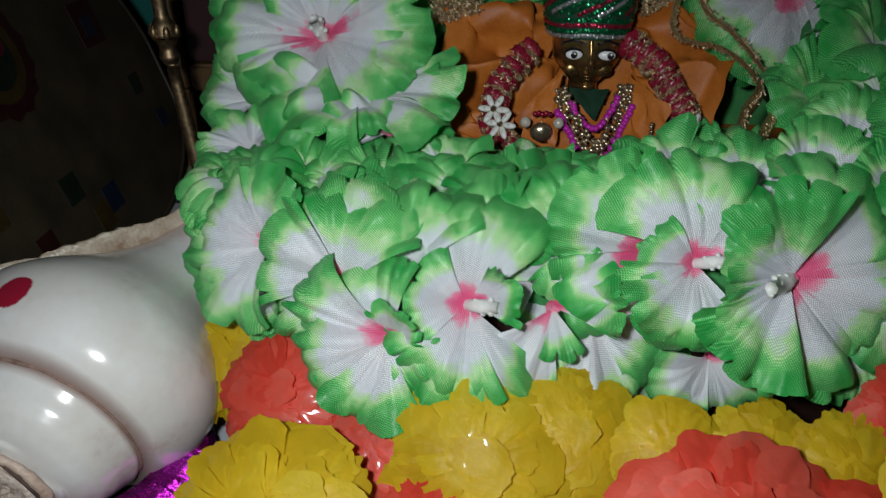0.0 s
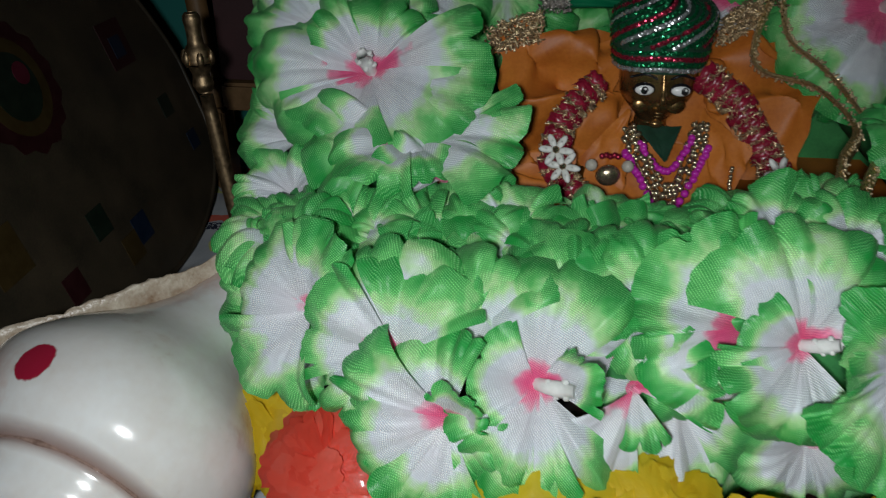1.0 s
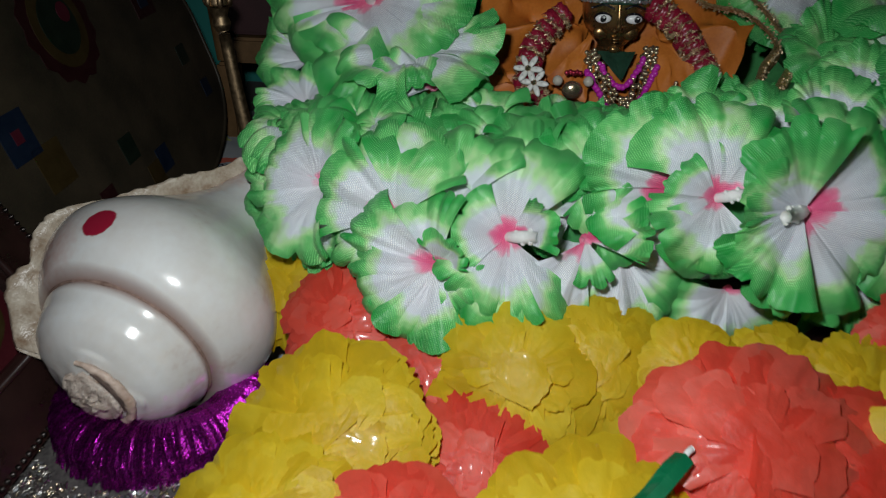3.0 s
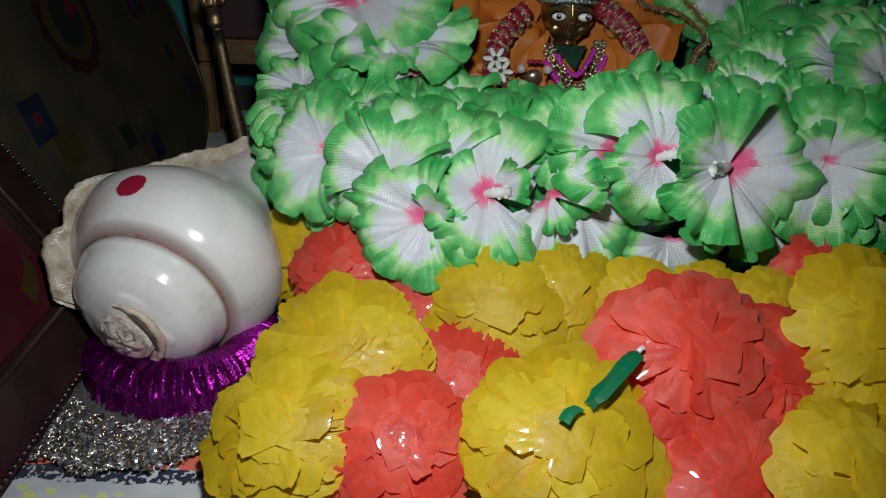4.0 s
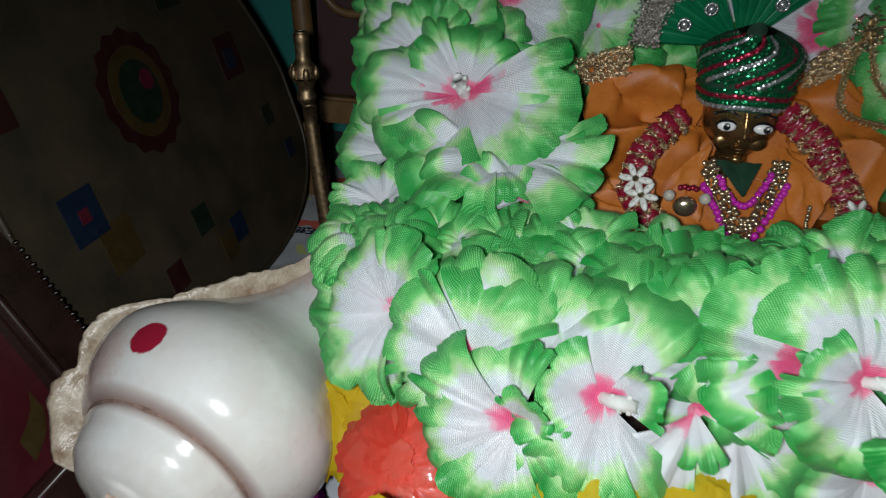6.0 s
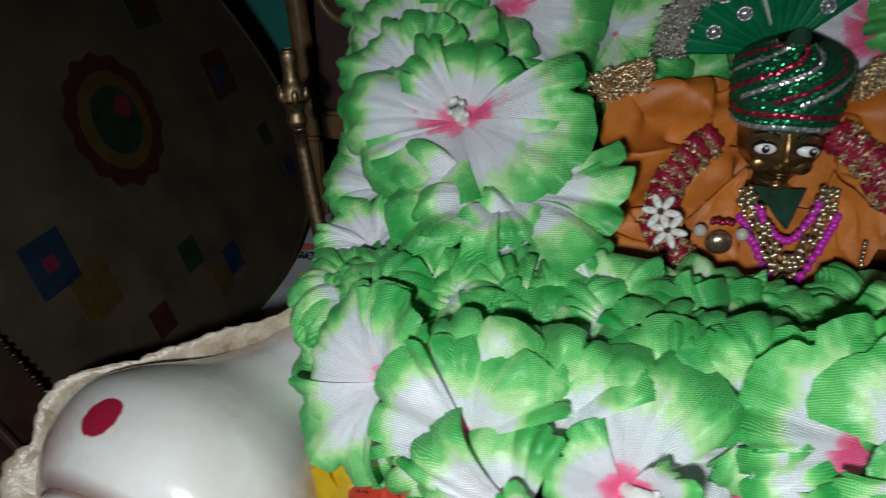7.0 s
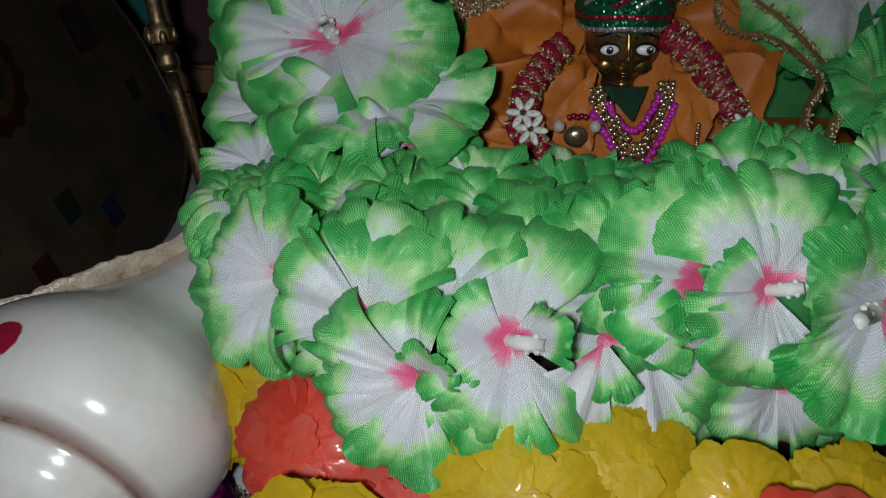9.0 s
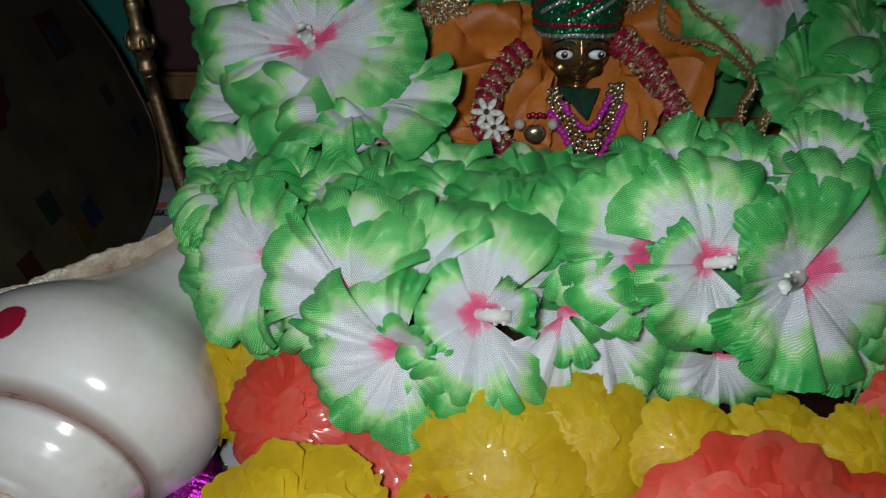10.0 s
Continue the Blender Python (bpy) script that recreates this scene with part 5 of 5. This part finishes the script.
for k in range(26):
    s = Soup()
    mt = (SEQ_SILVER, SEQ_GREEN, SEQ_RED, SEQ_GREEN, SEQ_GREEN)[k % 5]
    for q in range(84):
        a = math.pi - 0.05 + (math.pi + 0.1) * q / 83
        if k < 4:
            z = 0.0034 + 0.0027 * k + 0.0008 * math.sin(3 * a)
        else:
            z = 0.012 + 0.0027 * (k - 17) + 0.040 * q / 83
            if z < 0.0140 or z > 0.0352:
                continue
        r = turban_r(z)
        c = Vector((r * math.cos(a), 0.88 * r * math.sin(a), z + rngt.gauss(0, 0.00015)))
        n = (Vector((math.cos(a), math.sin(a), 0.15)) + Vector((rngt.gauss(0, 0.25), rngt.gauss(0, 0.25), rngt.gauss(0, 0.3)))).normalized()
        o = n.orthogonal().normalized()
        o2 = n.cross(o)
        s.add([c + (o * math.cos(6.283 * j / 7) + o2 * math.sin(6.283 * j / 7)) * 0.00115 for j in range(7)] + [c + n * 0.0003], [(j, (j + 1) % 7, 7) for j in range(7)])
    if s.v:
        put("sequin_braid", s.mesh("sequin_braid", mt, False), turban, None, "", "stuff")

crest = thing("fan_crest", "pleated green satin fan crest edged with silver lace", "fan", (0.075, 0.482, 0.215))
for q, (a0, a1) in enumerate(((2.05, 3.15), (0.75, 1.95))):
    rows, edge = [], []
    for i in range(25):
        a = a0 + (a1 - a0) * i / 24
        fold = 0.0032 * (1 if i % 4 < 2 else -1)
        rows.append([(r * math.cos(a), fold * r / 0.05 + 0.002 * q - 0.010 * (r / 0.05), r * math.sin(a)) for r in (0.004, 0.02, 0.036, 0.050)])
        edge.append([(r * math.cos(a), fold * r / 0.05 + 0.002 * q - 0.010 * (r / 0.05) - 0.0015, r * math.sin(a)) for r in (0.048, 0.054, 0.060)])
    s = Soup()
    s.grid(rows)
    put("satin_fold", s.mesh("satin_fold", SATIN), crest)
    s = Soup()
    s.grid([[(r * math.cos(a), 0.0032 * (1 if i % 4 < 2 else -1) * r / 0.05 + 0.002 * q - 0.010 * (r / 0.05) - 0.0008, r * math.sin(a)) for r in (0.0475, 0.052, 0.0565, 0.0605 + 0.0012 * (i % 2))] for i, a in enumerate(a0 + (a1 - a0) * k / 24 for k in range(25))])
    put("lace_band", s.mesh("lace_band", LACE), crest, None, "silver net band")
    s = Soup()
    for row in edge:
        for p in row:
            for _ in range(9):
                d = Vector((rngt.gauss(0, 1), rngt.gauss(0, 0.15), rngt.gauss(0, 1))).normalized() * 0.0013
                c = Vector(p) + Vector((rngt.gauss(0, 0.0016), 0, rngt.gauss(0, 0.0016)))
                s.tube([c - d, c, c + d], 0.00035, 5)
    put("lace_edge", s.mesh("lace_edge", SILVER), crest, None, "silver lace edge", "stuff")
    for rr, aa in ((0.036, a0 + 0.75), (0.043, a0 + 0.35), (0.030, a0 + 0.3)):
        s = Soup()
        c = Vector((rr * math.cos(aa), -0.0125, rr * math.sin(aa)))
        s.ball(c, 0.0022, 8, 5, (1, 0.6, 1))
        jewel = put("jewel", s.mesh("jewel", SEQ_SILVER), crest)
        s = Soup()
        s.tube([c + Vector((math.cos(j * 0.2618), 0, math.sin(j * 0.2618))) * 0.0031 for j in range(25)], [0.0007 + 0.0003 * (j % 3 == 0) for j in range(25)], 6, False)
        put("bezel", s.mesh("bezel", SEQ_SILVER), jewel)

robe = thing("silk_robe", "orange silk robe spread around the seated figurine", "robe", (0.075, 0.455, 0.115))


def drape(name, corners, folds, amp, seed, nu=36, nv=30, mat=None, label="", fray=0.006):
    """A cloth sheet between four corners, with folds and a bulge."""
    a, b, c, d = (Vector(p) for p in corners)
    nrm = (b - a).cross(d - a).normalized()
    s, rows = Soup(), []
    for i in range(nu + 1):
        u, row = i / nu, []
        for j in range(nv + 1):
            v = j / nv
            p = a * (1 - u) * (1 - v) + b * u * (1 - v) + c * u * v + d * (1 - u) * v
            h = amp * (0.7 * math.sin(folds * math.pi * (u + 0.35 * v) + seed) + 1.3 * noise.noise((u * 3.0, v * 3.0, seed)) + 0.32 * noise.noise((u * 7, v * 5, seed + 4)) + 0.08 * noise.noise((u * 15, v * 11, seed + 6)))
            edge = fray * noise.noise((u * 4, v * 4, seed + 9))
            row.append(p + nrm * h + Vector((edge, 0, edge)))
        rows.append(row)
    s.grid(rows)
    return put(name, s.mesh(name, mat or ORANGE), robe, Matrix.Translation((-0.075, -0.455, -0.115)), label)


drape("side_panel", ((0.062, 0.462, 0.206), (0.062, 0.452, 0.138), (0.005, 0.425, 0.142), (-0.010, 0.462, 0.205)), 4, 0.006, 1.0, fray=0.014)
drape("side_panel", ((0.090, 0.455, 0.140), (0.090, 0.465, 0.206), (0.165, 0.475, 0.200), (0.152, 0.42, 0.146)), 4, 0.006, 2.2, fray=0.014)
drape("back_panel", ((-0.005, 0.487, 0.198), (0.16, 0.492, 0.205), (0.16, 0.455, 0.13), (-0.01, 0.455, 0.13)), 6, 0.005, 5.1, fray=0.014)
drape("lower_hem", ((-0.045, 0.415, 0.148), (0.03, 0.43, 0.152), (0.04, 0.41, 0.125), (-0.04, 0.395, 0.13)), 2, 0.003, 3.3)
drape("lapel", ((0.0600, 0.4310, 0.1730), (0.0640, 0.4170, 0.1560), (0.0580, 0.4040, 0.1380), (0.0350, 0.4140, 0.1500)), 2, 0.0016, 4.0, fray=0.002)
drape("lapel", ((0.0985, 0.4310, 0.1745), (0.1225, 0.4130, 0.1580), (0.1080, 0.3960, 0.1330), (0.0915, 0.4040, 0.1450)), 2, 0.0014, 6.0, fray=0.002)
drape("collar", ((0.0655, 0.4365, 0.1625), (0.0905, 0.4365, 0.1625), (0.0808, 0.4165, 0.150), (0.0798, 0.4165, 0.150)), 1, 0.0006, 7.0, mat=VELVET, label="dark green collar", fray=0.0)
drape("shirt", ((0.045, 0.438, 0.152), (0.108, 0.438, 0.152), (0.112, 0.410, 0.112), (0.035, 0.410, 0.112)), 2, 0.0015, 8.0, fray=0.002)


def strand(name, label, pts, n, r, mat, wob=0.0):
    ob = thing(name, label, "necklace")
    s = Soup()
    s.ball((0, 0, 0), r, 8, 6)
    one = s.mesh("bead", mat)
    for p in spline(pts, n):
        put("bead", one, ob, Matrix.Translation(p + Vector((rngt.gauss(0, wob), rngt.gauss(0, wob), rngt.gauss(0, wob)))))
    s = Soup()
    s.tube(spline(pts, 30), 0.0004, 5)
    put("string", s.mesh("string", BRASS), ob)
    return ob


def vee(top, mid, low, dx=0.0):
    """A strand that hangs from both shoulders; (half width, depth, height) at the shoulder, halfway and at the lowest point."""
    cx = 0.0795
    return [(cx - top[0], top[1], top[2] - 0.002), (cx - mid[0], mid[1], mid[2] - 0.001), (cx + dx, low[1], low[2]), (cx + mid[0], mid[1], mid[2] + 0.001), (cx + top[0], top[1], top[2] + 0.002)]


strand("bead_necklace", "gold bead necklace on the figurine", vee((0.0185, 0.4265, 0.167), (0.0140, 0.4165, 0.157), (0, 0.400, 0.1375)), 40, 0.0019, GOLDBEAD, 0.0007)
strand("bead_necklace", "gold bead necklace on the figurine", vee((0.0215, 0.4255, 0.165), (0.0165, 0.4150, 0.155), (0, 0.399, 0.1335)), 42, 0.0018, GOLDBEAD, 0.0008)
strand("bead_necklace", "gold bead necklace on the figurine", vee((0.0158, 0.4270, 0.167), (0.0112, 0.4170, 0.1575), (0, 0.402, 0.1405)), 40, 0.0016, GOLDBEAD, 0.0008)
strand("bead_necklace", "magenta bead necklace on the figurine", vee((0.0130, 0.4185, 0.161), (0.0085, 0.4140, 0.1535), (0, 0.409, 0.1475)), 18, 0.0020, MAGENTA, 0.0003)
strand("bead_necklace", "magenta bead necklace on the figurine", vee((0.0205, 0.4150, 0.157), (0.0140, 0.4060, 0.1465), (0, 0.395, 0.1290)), 30, 0.0021, MAGENTA, 0.0003)


GOLDTHREAD = shine("gold_thread", (0.85, 0.66, 0.42), 0.3, 0.85, 0.5, 900)


def ruffle_garland(name, label, pts, n, seed):
    """Puffed crimson loops across a cord, with rows of gold thread between them."""
    ob = thing(name, label, "garland")
    rg = random.Random(seed)
    path = spline(pts, n)
    for q, p in enumerate(path):
        along = (path[min(q + 1, n - 1)] - path[max(q - 1, 0)]).normalized()
        o = along.cross(Vector((0, 1, 0))).normalized()
        front = along.cross(o).normalized()
        front = front if front.y < 0 else -front
        red, gold = Soup(), Soup()
        for k in range(3):
            w = rg.uniform(0.0038, 0.0078)
            c = p + along * rg.uniform(-0.0016, 0.0016) + o * rg.uniform(-0.002, 0.002)
            rows = []
            for t in range(9):
                a = math.pi * t / 8
                rim = c - o * w * math.cos(a) + front * 0.0050 * math.sin(a)
                rows.append([rim + along * (0.0026 * e + 0.0008 * math.sin(5 * a + k)) + front * (0.0016 * (1 - e * e) + 0.0010 * math.sin(7 * a + 3 * e + k)) for e in (-1, -0.5, 0, 0.5, 1)])
            red.grid(rows)
        for k in range(40):
            a = rg.uniform(0.1, 3.04)
            c = p + along * (0.0028 + rg.gauss(0, 0.0012)) - o * 0.0074 * math.cos(a) + front * (0.0056 * math.sin(a) + rg.uniform(0, 0.001))
            d = (o * rg.gauss(0, 1) + along * rg.gauss(0, 0.6) + front * rg.gauss(0, 0.6)).normalized() * 0.0017
            gold.tube([c - d, c + d], 0.0004, 5)
        rosette = put("rosette", red.mesh("rosette", CRIMSON), ob)
        put("gold_thread", gold.mesh("gold_thread", GOLDTHREAD), rosette, None, "gold thread loop")
    return ob


ruffle_garland("ribbon_garland", "crimson and gold ribbon garland over the robe", [(0.044, 0.436, 0.184), (0.030, 0.428, 0.172), (0.0235, 0.420, 0.158), (0.024, 0.414, 0.146), (0.034, 0.408, 0.136)], 12, 1)
ruffle_garland("ribbon_garland", "crimson and gold ribbon garland over the robe", [(0.099, 0.438, 0.190), (0.112, 0.432, 0.180), (0.122, 0.424, 0.168), (0.130, 0.416, 0.156), (0.136, 0.408, 0.143)], 13, 2)


def small_flower(x, y, z, yaw):
    ob = thing("white_blossom", "small white plastic blossom on the garland", "flower", (0, 0, 0), "white blossoms")
    ob.matrix_basis = facing(x, y, z, yaw, 30)
    for k in range(6):
        a = k * 1.047
        s = Soup()
        s.ball((0.0050, 0, 0), 0.0042, 10, 6, (1.0, 0.45, 0.3))
        put("petal", s.mesh("petal", WHITE), ob, pose(0, 0, 0, 0, 0, math.degrees(a)))
    s = Soup()
    s.ball((0, 0, 0.001), 0.002, 8, 5)
    put("centre", s.mesh("centre", GOLDBEAD), ob)


small_flower(0.0270, 0.404, 0.1500, -20)
small_flower(0.0230, 0.407, 0.1575, -10)
small_flower(0.1310, 0.396, 0.1540, 20)
brooch = thing("pearl_brooch", "gold brooch with pearls on the robe", "brooch", (0.0495, 0.402, 0.1500))
s = Soup()
s.ball((0, 0, -0.003), 0.0062, 14, 9, (1, 0.6, 0.9))
put("setting", s.mesh("setting", GOLDBEAD), brooch)
s = Soup()
for k in range(5):
    s.ball((-0.004 + 0.002 * k, -0.001, 0.0075 + 0.0006 * (k % 2)), 0.0016, 7, 5)
put("red_gem", s.mesh("red_gem", SEQ_RED), brooch, None, "red gem row")
for px, pz in ((-0.009, 0.003), (0.009, 0.003)):
    s = Soup()
    s.ball((px, -0.002, pz), 0.0031, 10, 7)
    put("pearl", s.mesh("pearl", PEARL), brooch)

strand("bead_chain", "short dark gold bead chain at the robe's hem", [(0.1095, 0.400, 0.1545), (0.1082, 0.396, 0.1480), (0.1085, 0.393, 0.1425), (0.1115, 0.391, 0.1385)], 12, 0.0012, GOLDBEAD, 0.0002)
pendant = thing("bead_pendant", "round gold beads hanging from the chain", "pendant", (0.1115, 0.391, 0.1370))
for dx, dz, r in ((0.0, 0.0, 0.0034), (0.0052, 0.0012, 0.0026), (-0.0046, 0.0008, 0.0024)):
    s = Soup()
    s.ball((dx, 0, dz), r, 10, 7)
    put("bead", s.mesh("bead", GOLDBEAD), pendant)

ribbon = thing("gold_ribbon", "looped gold tinsel ribbon hanging over the flowers", "ribbon")
for pts in ([(0.137, 0.470, 0.2352), (0.1254, 0.455, 0.2041), (0.1283, 0.443, 0.1919), (0.1490, 0.4215, 0.1898), (0.1598, 0.3936, 0.1790), (0.1475, 0.3713, 0.1706), (0.1387, 0.3495, 0.1651)],
            [(0.138, 0.470, 0.2301), (0.1414, 0.453, 0.2073), (0.1529, 0.4314, 0.1978), (0.1612, 0.4081, 0.1879), (0.1655, 0.3807, 0.1757), (0.1497, 0.3495, 0.1648)]):
    s = Soup()
    s.tube(spline(pts, 40), 0.0036, 8, True, 0.3)
    put("ribbon_strip", s.mesh("ribbon_strip", shine("gold_tinsel_ribbon", (0.72, 0.50, 0.24), 0.28, 0.85, 1.0, 700)), ribbon)
    s = Soup()
    for q in spline(pts, 150):
        for _ in range(3):
            s.ball(q + Vector((rngt.gauss(0, 0.0011), rngt.gauss(0, 0.0006) - 0.0010, rngt.gauss(0, 0.0011))), 0.0007, 5, 3)
    put("glitter", s.mesh("glitter", GOLDTHREAD), ribbon, None, "", "stuff")
s = Soup()
for k in range(60):
    c = Vector((0.137 + rngt.gauss(0, 0.004), 0.468 + rngt.gauss(0, 0.004), 0.230 + rngt.gauss(0, 0.004)))
    d = Vector((rngt.gauss(0, 1), rngt.gauss(0, 1), rngt.gauss(0, 1))).normalized() * 0.0025
    s.tube([c - d, c, c + d], 0.0006, 5)
put("knot", s.mesh("knot", GOLDBEAD), ribbon, None, "", "stuff")

trim = thing("lace_trim", "gold lace trim along the robe's upper edge", "lace")
for x0, z0, x1, z1, yy in ((-0.0150, 0.2000, 0.0135, 0.2089, 0.458), (0.1090, 0.2077, 0.1277, 0.2196, 0.464)):
    s = Soup()
    for k in range(340):
        t = rngt.random()
        c = Vector((x0 + (x1 - x0) * t, yy - 0.003, z0 + (z1 - z0) * t)) + Vector((rngt.gauss(0, 0.001), rngt.gauss(0, 0.001), rngt.uniform(-0.008, 0.008)))
        d = Vector((rngt.gauss(0, 1), rngt.gauss(0, 0.4), rngt.gauss(0, 1))).normalized() * 0.002
        s.tube([c - d, c, c + d], 0.0005, 5)
    put("lace_band", s.mesh("lace_band", GOLDTHREAD), trim, None, "", "stuff")
